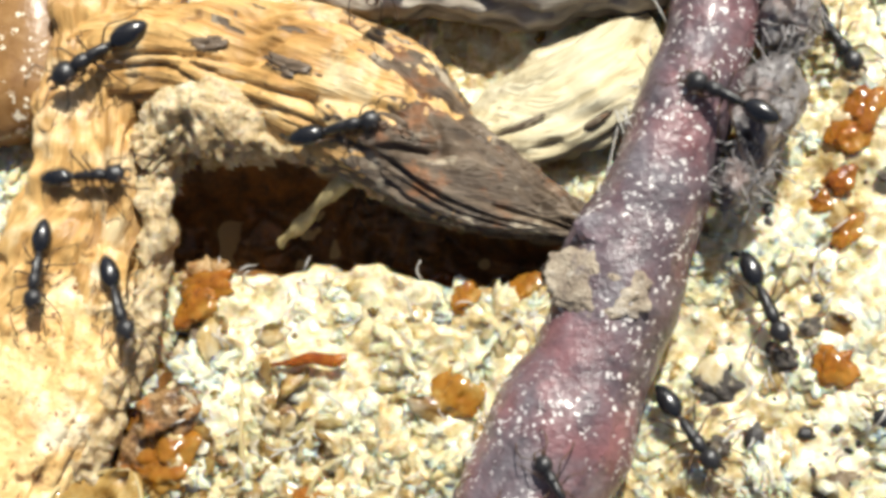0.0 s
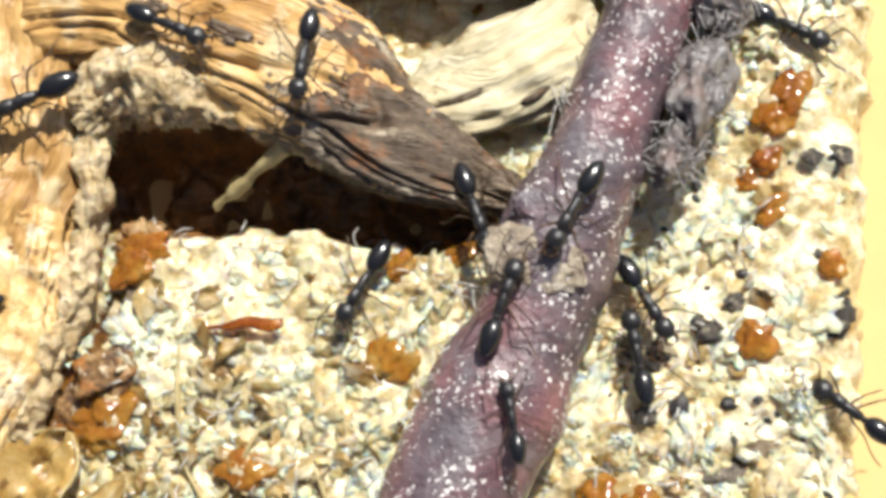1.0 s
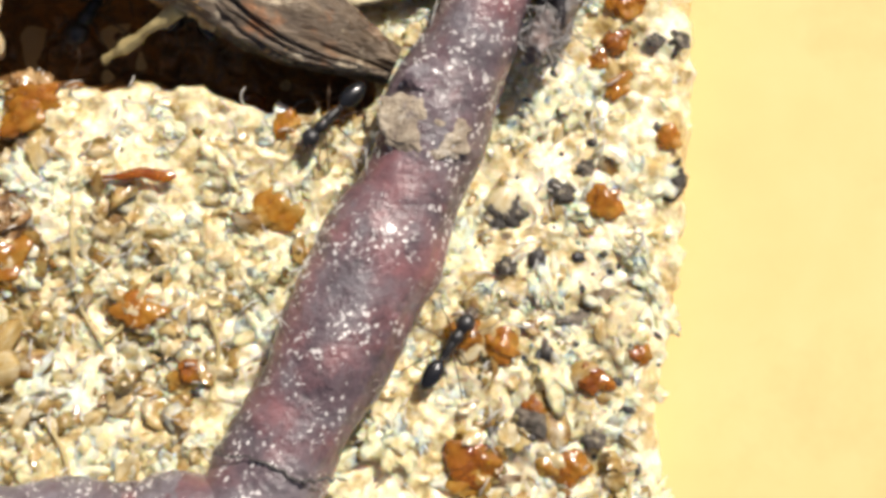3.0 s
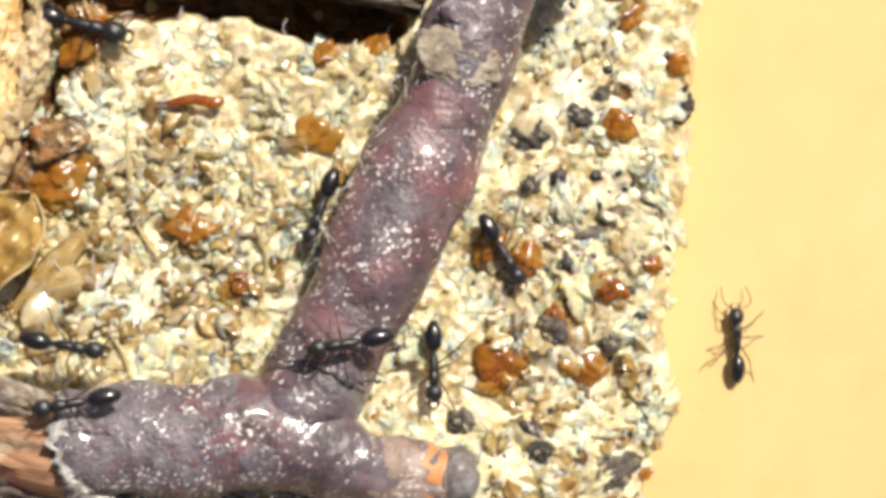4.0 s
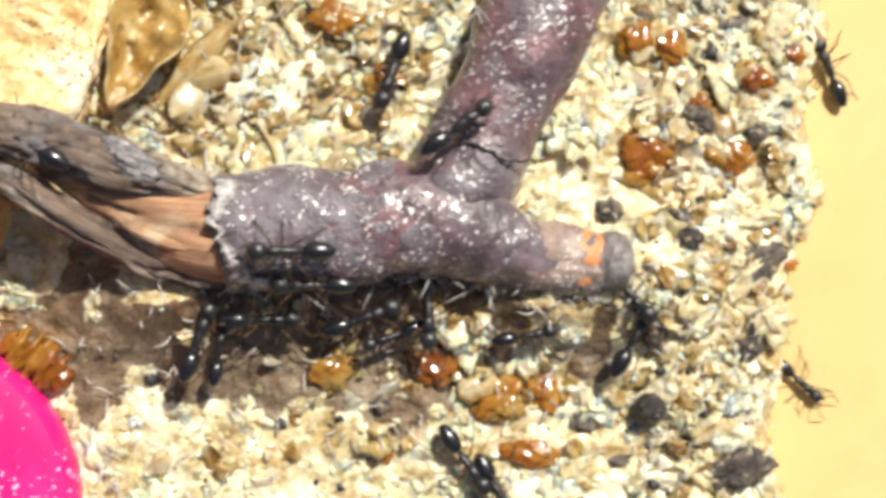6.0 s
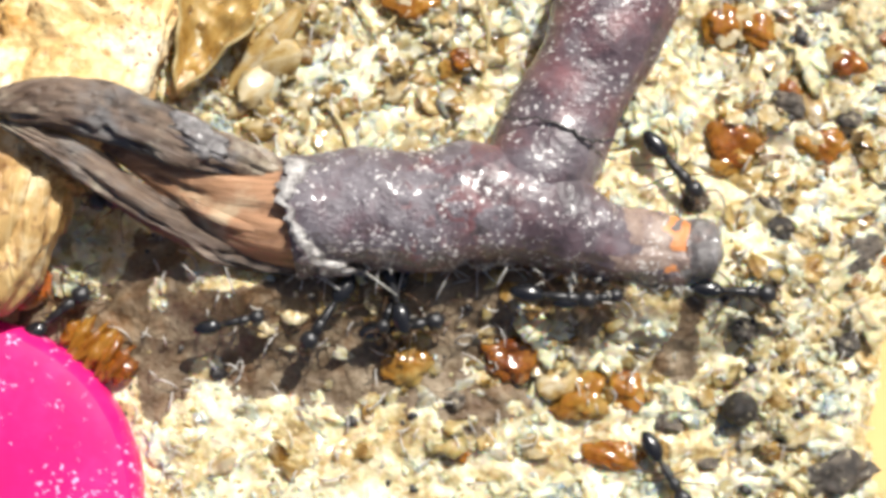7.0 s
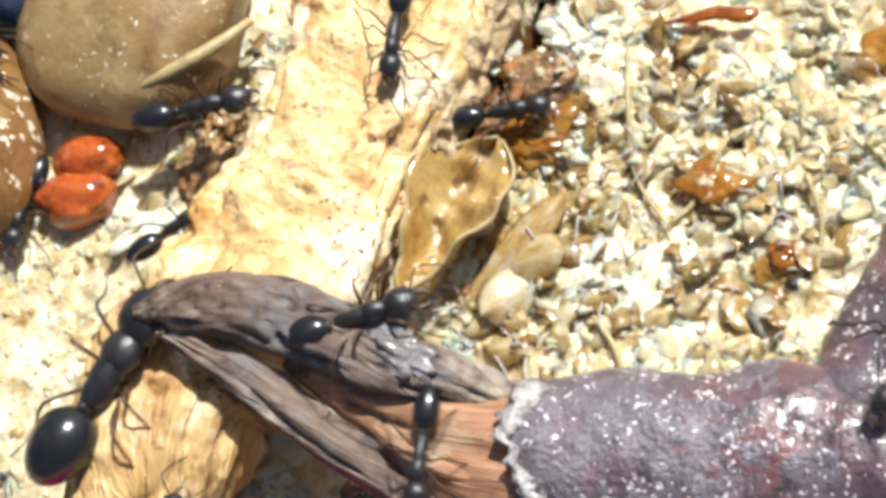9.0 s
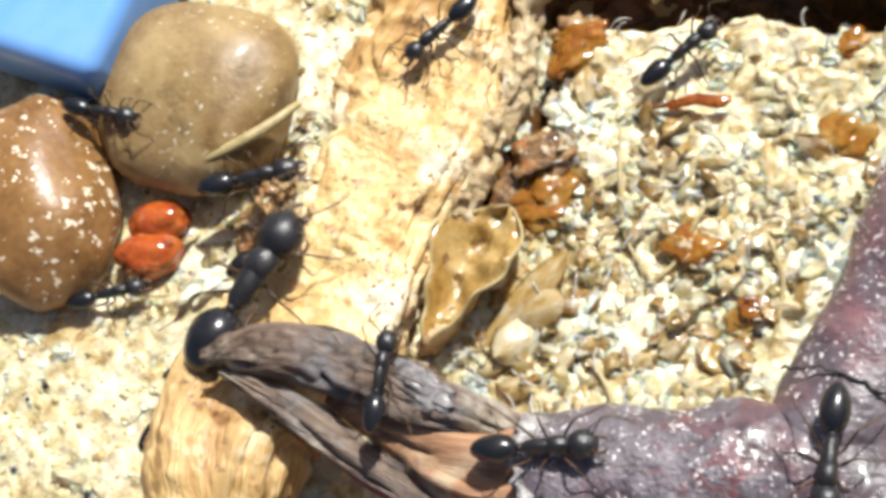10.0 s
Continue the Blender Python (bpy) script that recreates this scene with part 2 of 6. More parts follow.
CHAR = material("dark_arm_wood", [(0.025, 0.017, 0.012), (0.085, 0.055, 0.032), (0.18, 0.13, 0.085), (0.34, 0.27, 0.19)], 0.2, stretch=(0.4, 2.5, 1), coord="UV", rough=0.5, bump=1.0, depth=0.06, overlay=(((0.50, 0.42, 0.30), 0.22, 0.56, 0.64, 0.75), ((0.30, 0.12, 0.04), 0.3, 0.56, 0.66, 0.7)))
WOOL = material("grey_wool", [(0.06, 0.052, 0.052), (0.14, 0.125, 0.122), (0.24, 0.222, 0.215), (0.44, 0.42, 0.41)], 0.12, rough=0.28, bump=0.8, depth=0.035, coat=0.2, overlay=(((0.03, 0.026, 0.026), 0.22, 0.56, 0.66, 0.55), ((0.20, 0.13, 0.11), 0.3, 0.54, 0.64, 0.7)))
STUB = material("stub_wood", [(0.10, 0.07, 0.062), (0.22, 0.155, 0.135), (0.33, 0.245, 0.20), (0.45, 0.36, 0.30)], 0.16, rough=0.36, bump=0.7, depth=0.03, specks=((0.62, 0.57, 0.52), 0.05, 0.35), overlay=(((0.13, 0.08, 0.085), 0.3, 0.52, 0.64, 0.7),))
SOIL = material("brown_soil", [(0.06, 0.036, 0.016), (0.15, 0.10, 0.056), (0.26, 0.195, 0.122), (0.40, 0.33, 0.23)], 0.2, rough=0.5, bump=0.9, depth=0.045, patch=((0.7, 0.42, 0.17), 0.5, 0.85))
FLUFF = material("grey_fluff", [(0.16, 0.145, 0.14), (0.34, 0.32, 0.31), (0.58, 0.56, 0.54)], 0.1, rough=0.6, bump=0.3)
STEEL = material("frost_fuzz", [(0.40, 0.37, 0.33), (0.60, 0.57, 0.52), (0.76, 0.73, 0.68)], 0.08, rough=0.8, bump=0.6)
SILVER = material("silver_bark", [(0.062, 0.049, 0.057), (0.125, 0.104, 0.117), (0.19, 0.166, 0.184), (0.32, 0.295, 0.31)], 0.2, rough=0.32, bump=1.0, depth=0.045, specks=((0.76, 0.72, 0.70), 0.046, 0.36), coat=0.3, overlay=(((0.16, 0.085, 0.10), 0.45, 0.48, 0.64, 0.7),))
LIPTAN = material("tan_crumble", [(0.24, 0.14, 0.055), (0.52, 0.38, 0.19), (0.68, 0.55, 0.34), (0.82, 0.75, 0.58)], 0.14, rough=0.45, bump=1.0, depth=0.05, overlay=(((0.22, 0.13, 0.05), 0.22, 0.56, 0.66, 0.8),), glow_through=0.4)
CLOT = material("brown_clot", [(0.08, 0.036, 0.013), (0.27, 0.145, 0.05), (0.48, 0.31, 0.14), (0.68, 0.54, 0.33)], 0.1, rough=0.22, bump=0.9, coat=0.5, vary=0.4, depth=0.04, overlay=(((0.46, 0.16, 0.025), 0.2, 0.52, 0.62, 0.8), ((0.75, 0.62, 0.42), 0.12, 0.60, 0.66, 0.8)))
FRAY = material("bark_fray", [(0.16, 0.14, 0.135), (0.46, 0.43, 0.41), (0.78, 0.75, 0.71)], 0.1, spread=0.6, rough=0.45, bump=0.9, depth=0.04)
LINING = material("pod_lining", [(0.30, 0.14, 0.022), (0.56, 0.33, 0.075), (0.70, 0.48, 0.16), (0.80, 0.64, 0.32)], 0.22, rough=0.09, bump=0.5, coat=1.0, glass=0.4, depth=0.04, overlay=(((0.40, 0.33, 0.19), 0.3, 0.56, 0.66, 0.5), ((0.16, 0.06, 0.015), 0.25, 0.56, 0.64, 0.8)))
LOWLIMB = material("brown_yellow_wood", [(0.20, 0.085, 0.028), (0.50, 0.29, 0.10), (0.70, 0.47, 0.19), (0.83, 0.66, 0.36)], 0.34, stretch=(0.5, 2.6, 1), coord="UV", rough=0.42, bump=1.0, depth=0.06, overlay=(((0.17, 0.06, 0.025), 0.25, 0.57, 0.65, 0.85), ((0.86, 0.72, 0.44), 0.4, 0.54, 0.64, 0.75)))


# ---- geometry helpers ----
def lattice(ix, iy, seed):
    h = (ix * 374761393 + iy * 668265263 + seed * 974634777).astype(np.int64) & 0x7FFFFFFF
    h = ((h ^ (h >> 13)) * 1274126177) & 0x7FFFFFFF
    return ((h ^ (h >> 16)) & 0xFFFF) / 65535.0 * 2 - 1


def smooth(x, y, seed=0):
    """Value noise in -1..1 on arrays."""
    x, y = np.asarray(x, float), np.asarray(y, float)
    ix, iy = np.floor(x).astype(np.int64), np.floor(y).astype(np.int64)
    fx, fy = x - ix, y - iy
    fx, fy = fx * fx * (3 - 2 * fx), fy * fy * (3 - 2 * fy)
    a, b = lattice(ix, iy, seed), lattice(ix + 1, iy, seed)
    c, d = lattice(ix, iy + 1, seed), lattice(ix + 1, iy + 1, seed)
    return (a * (1 - fx) + b * fx) * (1 - fy) + (c * (1 - fx) + d * fx) * fy


def fbm(x, y, octaves=3, seed=0):
    return sum(smooth(x * 2**i, y * 2**i, seed + i) * 0.5**i for i in range(octaves))


def curve_points(rows, steps):
    """Catmull-Rom through rows of numbers."""
    r = np.array(rows, float)
    r = np.vstack([2 * r[0] - r[1], r, 2 * r[-1] - r[-2]])
    out = []
    n = len(r) - 3
    for u in np.linspace(0, n, steps):
        i = min(int(u), n - 1)
        t = u - i
        p0, p1, p2, p3 = r[i : i + 4]
        out.append(0.5 * (2 * p1 + (p2 - p0) * t + (2 * p0 - 5 * p1 + 4 * p2 - p3) * t**2 + (3 * p1 - p0 - 3 * p2 + p3) * t**3))
    return np.array(out)


def mesh_of(name, verts, faces, mat, uvs=None, flat=False):
    me = bpy.data.meshes.new(name)
    me.from_pydata([tuple(v) for v in verts], [], [tuple(int(i) for i in f) for f in faces])
    if uvs is not None:
        layer = me.uv_layers.new(name="UVMap")
        loops = np.empty(len(me.loops), np.int32)
        me.loops.foreach_get("vertex_index", loops)
        layer.data.foreach_set("uv", np.asarray(uvs, np.float32)[loops].ravel())
    me.materials.append(mat)
    if not flat:
        me.polygons.foreach_set("use_smooth", [True] * len(me.polygons))
    me.update()
    return me


def part(name, me, parent=None, label="", m=None):
    ob = new(name, me)
    if parent is not None:
        ob.parent = parent
    if m is not None:
        ob.matrix_basis = m
    if label:
        ob["label"] = label
    return ob


def thing(name, label, category, x=0.0, y=0.0, z=0.0, group="", kind=""):
    ob = new(name)
    ob.empty_display_size = 0.002
    ob.location = (x * U, y * U, z * U)
    return tagged(ob, label, category, group, kind)


def sweep(rows, steps, ring, bulge=None, power=2.0, origin=(0, 0, 0), lo=0.0, hi=2 * math.pi):
    """A tube through rows of x, y, z, half width, half height (cm). bulge(s, angle) moves the skin outwards by cm.
    Returns verts (m, from origin), faces and uvs (cm along and round)."""
    c = curve_points(rows, steps)
    p = c[:, :3]
    tan = np.gradient(p, axis=0)
    tan /= np.linalg.norm(tan, axis=1)[:, None]
    side = np.cross(tan, (0, 0, 1.0))
    side /= np.linalg.norm(side, axis=1)[:, None]
    up = np.cross(side, tan)
    s = np.r_[0, np.cumsum(np.linalg.norm(np.diff(p, axis=0), axis=1))]
    closed = hi - lo > 6.28
    ang = np.linspace(lo, hi, ring, endpoint=not closed)
    ca, sa = np.cos(ang), np.sin(ang)
    cx, sx = np.sign(ca) * np.abs(ca) ** (2 / power), np.sign(sa) * np.abs(sa) ** (2 / power)
    S, A = np.meshgrid(s, ang, indexing="ij")
    off = bulge(S, A) if bulge else np.zeros_like(S)
    w = np.maximum(c[:, 3:4] + off, 0.005)
    h = np.maximum(c[:, 4:5] + off, 0.005)
    v = p[:, None, :] + side[:, None, :] * (w * cx)[..., None] + up[:, None, :] * (h * sx)[..., None]
    v = (v - np.array(origin)) * U
    uv = np.stack([S, A * c[:, 3:4]], -1).reshape(-1, 2)
    faces = []
    for i in range(steps - 1):
        for j in range(ring if closed else ring - 1):
            a, b = i * ring + j, i * ring + (j + 1) % ring
            faces.append((a, a + ring, b + ring, b))
    verts = v.reshape(-1, 3)
    if closed:
        faces.append(tuple(range(ring)))
        faces.append(tuple(range((steps - 1) * ring, steps * ring))[::-1])
    return verts, faces, uv


def blob(seed, sx, sy, sz, rough=0.2, level=2, freq=1.5, flat_base=False):
    """An uneven lump with half sizes in cm; verts in metres."""
    bm = bmesh.new()
    bmesh.ops.create_icosphere(bm, subdivisions=level, radius=1.0)
    for v in bm.verts:
        d = 1 + rough * noise.noise(v.co * freq + Vector((seed * 7.3, seed * 3.1, seed))) + 0.4 * rough * noise.noise(v.co * freq * 2.7 + Vector((seed, 5, 9)))
        v.co = Vector((v.co.x * sx * d, v.co.y * sy * d, v.co.z * sz * d)) * U
    verts = [v.co.copy() for v in bm.verts]
    faces = [[v.index for v in f.verts] for f in bm.faces]
    bm.free()
    return verts, faces


def tube(points, radius, ring=6):
    """A thin tapering tube through points (cm) with radii (cm)."""
    rows = [(*p, r, r) for p, r in zip(points, radius)]
    return sweep(rows, max(4, 3 * len(points)), ring)


# ---- ground: the smooth board and the rough crust on it ----
BOARD_Z = -0.75
EDGE = [(-7.0, 3.2), (-4.6, 3.37), (-3.3, 3.53), (-2.1, 3.72), (-0.5, 3.9), (0.5, 4.0), (1.4, 4.0), (2.4, 4.09), (5.0, 4.2)]
CAVE = [(-1.38, 1.24, 0.3), (-0.96, 1.3, 0.42), (-0.26, 1.36, 0.4), (0.36, 1.24, 0.36), (0.86, 0.98, 0.28), (1.39, 0.9, 0.2)]


def edge_x(y):
    return np.interp(y, [e[0] for e in EDGE], [e[1] for e in EDGE]) + 0.07


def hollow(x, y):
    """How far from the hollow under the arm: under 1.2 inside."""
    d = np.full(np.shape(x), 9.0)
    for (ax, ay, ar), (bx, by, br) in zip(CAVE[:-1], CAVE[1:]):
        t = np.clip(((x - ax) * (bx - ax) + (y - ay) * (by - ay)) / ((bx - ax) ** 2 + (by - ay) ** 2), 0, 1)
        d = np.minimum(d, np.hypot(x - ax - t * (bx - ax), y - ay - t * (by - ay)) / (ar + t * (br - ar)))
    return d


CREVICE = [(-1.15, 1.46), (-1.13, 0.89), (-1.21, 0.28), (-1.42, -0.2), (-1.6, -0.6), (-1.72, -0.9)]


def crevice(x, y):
    """1 in the gap along the limb, where shade is painted, falling to 0 beside it."""
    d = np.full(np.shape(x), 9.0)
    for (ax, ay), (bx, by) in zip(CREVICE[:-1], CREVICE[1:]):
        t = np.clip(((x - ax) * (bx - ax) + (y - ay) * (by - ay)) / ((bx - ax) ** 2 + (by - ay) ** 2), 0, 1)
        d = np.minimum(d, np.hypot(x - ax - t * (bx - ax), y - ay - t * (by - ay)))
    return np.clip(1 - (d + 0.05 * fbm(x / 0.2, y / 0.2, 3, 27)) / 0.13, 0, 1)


def height(x, y):
    """The crust's height in cm."""
    x, y = np.asarray(x, float), np.asarray(y, float)
    z = 0.07 * fbm(x / 0.5, y / 0.5, 2, 3) + 0.06 * (0.5 - np.abs(fbm(x / 0.27, y / 0.27, 3, 11))) + 0.016 * fbm(x / 0.09, y / 0.09, 2, 15)
    sand = np.clip((-2.6 - x) / 0.7, 0, 1) + np.clip((-2.95 - y) / 0.35, 0, 1) * np.clip((0.6 - x) / 0.6, 0, 1)
    z = z * (1 - 0.45 * np.clip(sand, 0, 1)) - 0.04 * np.clip(sand, 0, 1)
    d = hollow(x, y) + 0.12 * fbm(x / 0.15, y / 0.15, 2, 8)
    k = np.clip((1.2 - d) / 0.7, 0, 1)
    z = z * (1 + 0.6 * k) - 0.62 * k * k * (3 - 2 * k)
    z = z + (0.20 + 0.08 * np.clip(x / 0.6, 0, 1) + 0.09 * np.clip((x - 0.7) / 0.5, 0, 1)) * np.exp(-(((y + 2.95) / 0.42) ** 2)) * np.clip((x + 2.4) / 0.5, 0, 1) * np.clip((3.1 - x) / 0.7, 0, 1)
    z = z + 0.24 * np.exp(-(((x + 1.35) / 0.55) ** 2) - ((y + 3.12) / 0.36) ** 2)
    z = z - 0.34 * crevice(x, y) ** 0.8
    lip = np.clip(1 - (edge_x(y) - x) / 0.35, 0, 1)
    return z - 0.22 * lip**2


def damp(x, y):
    """Over 0.25 where brown soil takes the place of the cream crust."""
    a = 1.16 - np.hypot((x + 0.62) / 2.25, (y + 3.26) / 0.76) + 0.42 * fbm(x / 0.4, y / 0.4, 4, 18) - 0.7 * np.exp(-(((x + 1.55) / 0.45) ** 2) - ((y + 3.05) / 0.25) ** 2)
    b = 1 - np.hypot((x + 3.2) / 0.4, (y + 0.7) / 0.6) + 0.6 * fbm(x / 0.3, y / 0.3, 4, 19)
    z = np.maximum(a, b)
    for px, py, rx, ry in ((3.30, -0.70, 0.26, 0.12), (3.02, -0.98, 0.12, 0.22), (2.98, -1.62, 0.14, 0.2), (2.55, -2.05, 0.2, 0.12), (2.86, -2.5, 0.14, 0.16), (3.35, -3.4, 0.14, 0.16), (-1.15, 0.45, 0.25, 0.2), (2.62, 0.0, 0.2, 0.16)):
        z = np.maximum(z, 0.8 - np.hypot((x - px) / rx, (y - py) / ry) + 0.8 * fbm(x / 0.2, y / 0.2, 3, 23))
    return z


def build_ground():
    s = 60.0
    bm = bmesh.new()
    bmesh.ops.create_cube(bm, size=1.0)
    bmesh.ops.scale(bm, vec=(2 * s * U, 2 * s * U, 2.0 * U), verts=bm.verts)
    bmesh.ops.bevel(bm, geom=bm.edges[:], offset=0.1 * U, segments=2, affect="EDGES", profile=0.5)
    bmesh.ops.translate(bm, vec=(0, 0, (BOARD_Z - 1.0) * U), verts=bm.verts)
    me = bpy.data.meshes.new("ground")
    bm.to_mesh(me)
    bm.free()
    me.materials.append(PAPER)
    tagged(new("ground", me), "smooth pale yellow painted board with small brown specks", "board", kind="structure")
    nx, ny = 520, 500
    ys = np.r_[np.linspace(-6.5, -4.7, 30)[:-1], np.linspace(-4.7, 2.6, ny - 50), np.linspace(2.6, 4.5, 22)[1:]]
    u = np.r_[np.linspace(0, 0.2, 50)[:-1], np.linspace(0.2, 1, nx - 49)]
    Y, V = np.meshgrid(ys, u, indexing="ij")
    ex = edge_x(Y) + 0.07 * fbm(Y / 0.3, Y * 0 + 0.5, 3, 21)
    X = -8 + (ex + 8) * V
    Z = height(X, Y)
    rim = 5
    cols = [np.stack([X, Y, Z], -1)]
    for k in range(1, rim + 1):
        f = k / rim
        out = 0.05 * math.sin(f * 2.6) + 0.05 * smooth(ys / 0.12, ys * 0 + k * 0.7, 31)
        zz = Z[:, -1] * (1 - f) + (BOARD_Z - 0.01) * f
        cols.append(np.stack([ex[:, -1] + out, ys, zz], -1)[:, None, :])
    g = np.concatenate(cols, 1)
    n = g.shape[1]
    i, j = np.meshgrid(np.arange(ny - 1), np.arange(n - 1), indexing="ij")
    a = (i * n + j).ravel()
    me = mesh_of("crust", g.reshape(-1, 3) * U, np.stack([a, a + 1, a + n + 1, a + n], 1), CRUST)
    me.materials.append(SHADED_BROWN)
    # cave faces take the brown that also carries painted shade under the arm
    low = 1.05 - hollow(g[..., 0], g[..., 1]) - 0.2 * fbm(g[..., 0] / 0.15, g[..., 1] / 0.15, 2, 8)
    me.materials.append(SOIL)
    # the trench by the limb is coloured dark too, as shade in a deep crack
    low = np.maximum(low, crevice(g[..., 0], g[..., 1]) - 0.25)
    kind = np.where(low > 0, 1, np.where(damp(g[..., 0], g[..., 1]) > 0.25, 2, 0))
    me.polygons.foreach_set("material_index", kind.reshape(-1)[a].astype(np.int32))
    tagged(new("crust", me), "rough cream-coloured granular crust of dried food mash", "crust", kind="structure")


def scatter(name, count, mat, size, zone, label, seed, squash=(0.5, 1.0), sink=0.3, level=1, category="crumbs", tip=0.6, flat=False, ragged=0.0):
    """Uncountable lumps in one mesh. zone(x, y) gives the chance that a lump lies there."""
    rng = np.random.default_rng(seed)
    shapes = []
    for k in range(12):
        v, f = blob(seed + k, 1 / U, 1 / U, 1 / U, 1.1, level, 2.3)
        if ragged:
            v = [c * (1 + ragged * (noise.noise(c * 1.4 + Vector((k, 3, seed))) + 0.7 * abs(noise.noise(c * 4.0 + Vector((k, 9, seed)))) + 0.4 * noise.noise(c * 8.5 + Vector((5, k, seed))))) for c in v]
        shapes.append((np.array([tuple(c) for c in v]), np.array(f)))
    xs, ys = rng.uniform(-6.5, 4.0, count * 6), rng.uniform(-5.6, 3.6, count * 6)
    keep = (rng.random(count * 6) < zone(xs, ys)) & (xs < edge_x(ys) - 0.03)
    xs, ys = xs[keep][:count], ys[keep][:count]
    zs = height(xs, ys)
    V, F, base = [], [], 0
    for x, y, z in zip(xs, ys, zs):
        v, f = shapes[rng.integers(12)]
        r = size[0] + (size[1] - size[0]) * rng.random() ** 2.2
        sc = r * np.array([rng.uniform(0.7, 1.5), rng.uniform(0.6, 1.1), rng.uniform(*squash)])
        turn = np.array(Euler((rng.uniform(-tip, tip), rng.uniform(-tip, tip), rng.uniform(0, 6.3))).to_matrix())
        V.append((v * sc) @ turn.T * U + np.array([x, y, z + r * squash[0] * (0.6 - sink)]) * U)
        F.append(f + base)
        base += len(v)
    me = mesh_of(name, np.concatenate(V), np.concatenate(F), mat, flat=flat)
    return tagged(new(name, me), label, category, kind="stuff")


def clear_of_cave(x, y):
    return (hollow(x, y) > 1.3).astype(float)


def zone_main(x, y):
    sand = np.clip((-2.3 - x) / 0.8, 0, 1)
    return clear_of_cave(x, y) * (1 - 0.85 * sand) * (1 - 0.6 * (y < -3.2) * (x < 0.4)) * (1 - 0.93 * (damp(x, y) > 0.25))


def zone_husk(x, y):
    core = np.exp(-(((x + 0.6) / 1.3) ** 2) - ((y + 1.1) / 0.9) ** 2)
    low = 0.45 * np.exp(-(((x - 1.0) / 1.2) ** 2) - ((y + 3.5) / 0.45) ** 2)
    right = 0.35 * (x > 2.3) * (x < 3.7) * (y < -0.6)
    nook = np.exp(-(((x + 3.25) / 0.35) ** 2) - ((y + 0.55) / 0.5) ** 2)
    return np.clip((core + low + 1.4 * right + 0.035) * (x > -2.3) + nook, 0, 1) * clear_of_cave(x, y)


def zone_grit(x, y):
    return np.clip(0.9 * (x > 2.4) * (y < 0.5) * (smooth(x / 0.5, y / 0.5, 77) > -0.1) + 0.35 * (x > 2.4) + 0.12 * (y < -1.0) + 0.04, 0, 1) * clear_of_cave(x, y)


def zone_sand(x, y):
    return np.clip((-2.2 - x) / 0.6, 0, 1) + 0.8 * (y < -3.0) * (x < 0.8) * (1 - 0.9 * (damp(x, y) > 0.25))


# ---- the twig ----
FLAKE = (-1.62, -2.02)


def lumpy(seed, amount, along=0.5, round_=3.0, ridge=0.0, crack=0.0):
    def f(S, A):
        x, y = S / along, A * round_ / 6.2832
        # closes smoothly where the angle wraps
        w = A / (2 * math.pi)
        a = fbm(x, y, 3, seed)
        b = fbm(x, y - round_, 3, seed)
        return amount * (a * (1 - w) + b * w) + ridge * np.abs(smooth(S / (along * 3), A * 5.5, seed + 9)) - crack * np.exp(-((smooth(S / (along * 2.2), A * 1.9 + 0.6 * smooth(S / along, A, seed + 4), seed + 7) / 0.09) ** 2))
    return f


def rugged(seed):
    """Pitted, flaking skin for bare wood."""
    base = lumpy(seed, 0.07, 0.45, 7, 0.0, 0.05)
    fine = lumpy(seed + 20, 0.024, 0.14, 24, 0.0, 0.0)

    def f(S, A):
        c = np.cos(A)
        B = np.arccos(np.sign(c) * np.abs(c) ** (2 / 3))
        B = np.where(A <= math.pi, B, 2 * math.pi - B)
        return base(S, B) + fine(S, B) - 0.07 * np.clip(fbm(S / 0.35, B * 3.2, 3, seed + 40) - 0.45, 0, 0.5) - 0.045 * np.exp(-((smooth(S / 1.6, B * 4.0, seed + 60) / 0.08) ** 2))
    return f


def crumbly(seed):
    base = lumpy(seed, 0.07, 0.22, 6, 0.04, 0.05)
    fine = lumpy(seed + 20, 0.035, 0.08, 16, 0.0, 0.0)
    return lambda S, A: base(S, A) + fine(S, A)


def grooved(seed):
    """Long grooves and small pits for the arm."""
    base = lumpy(seed, 0.085, 0.6, 4, 0.04, 0.06)
    fine = lumpy(seed + 20, 0.022, 0.2, 26, 0.0, 0.0)
    return lambda S, A: base(S, A) + fine(S, A) - 0.06 * np.exp(-((smooth(S / 1.3, A * 2.6, seed + 50) / 0.10) ** 2))


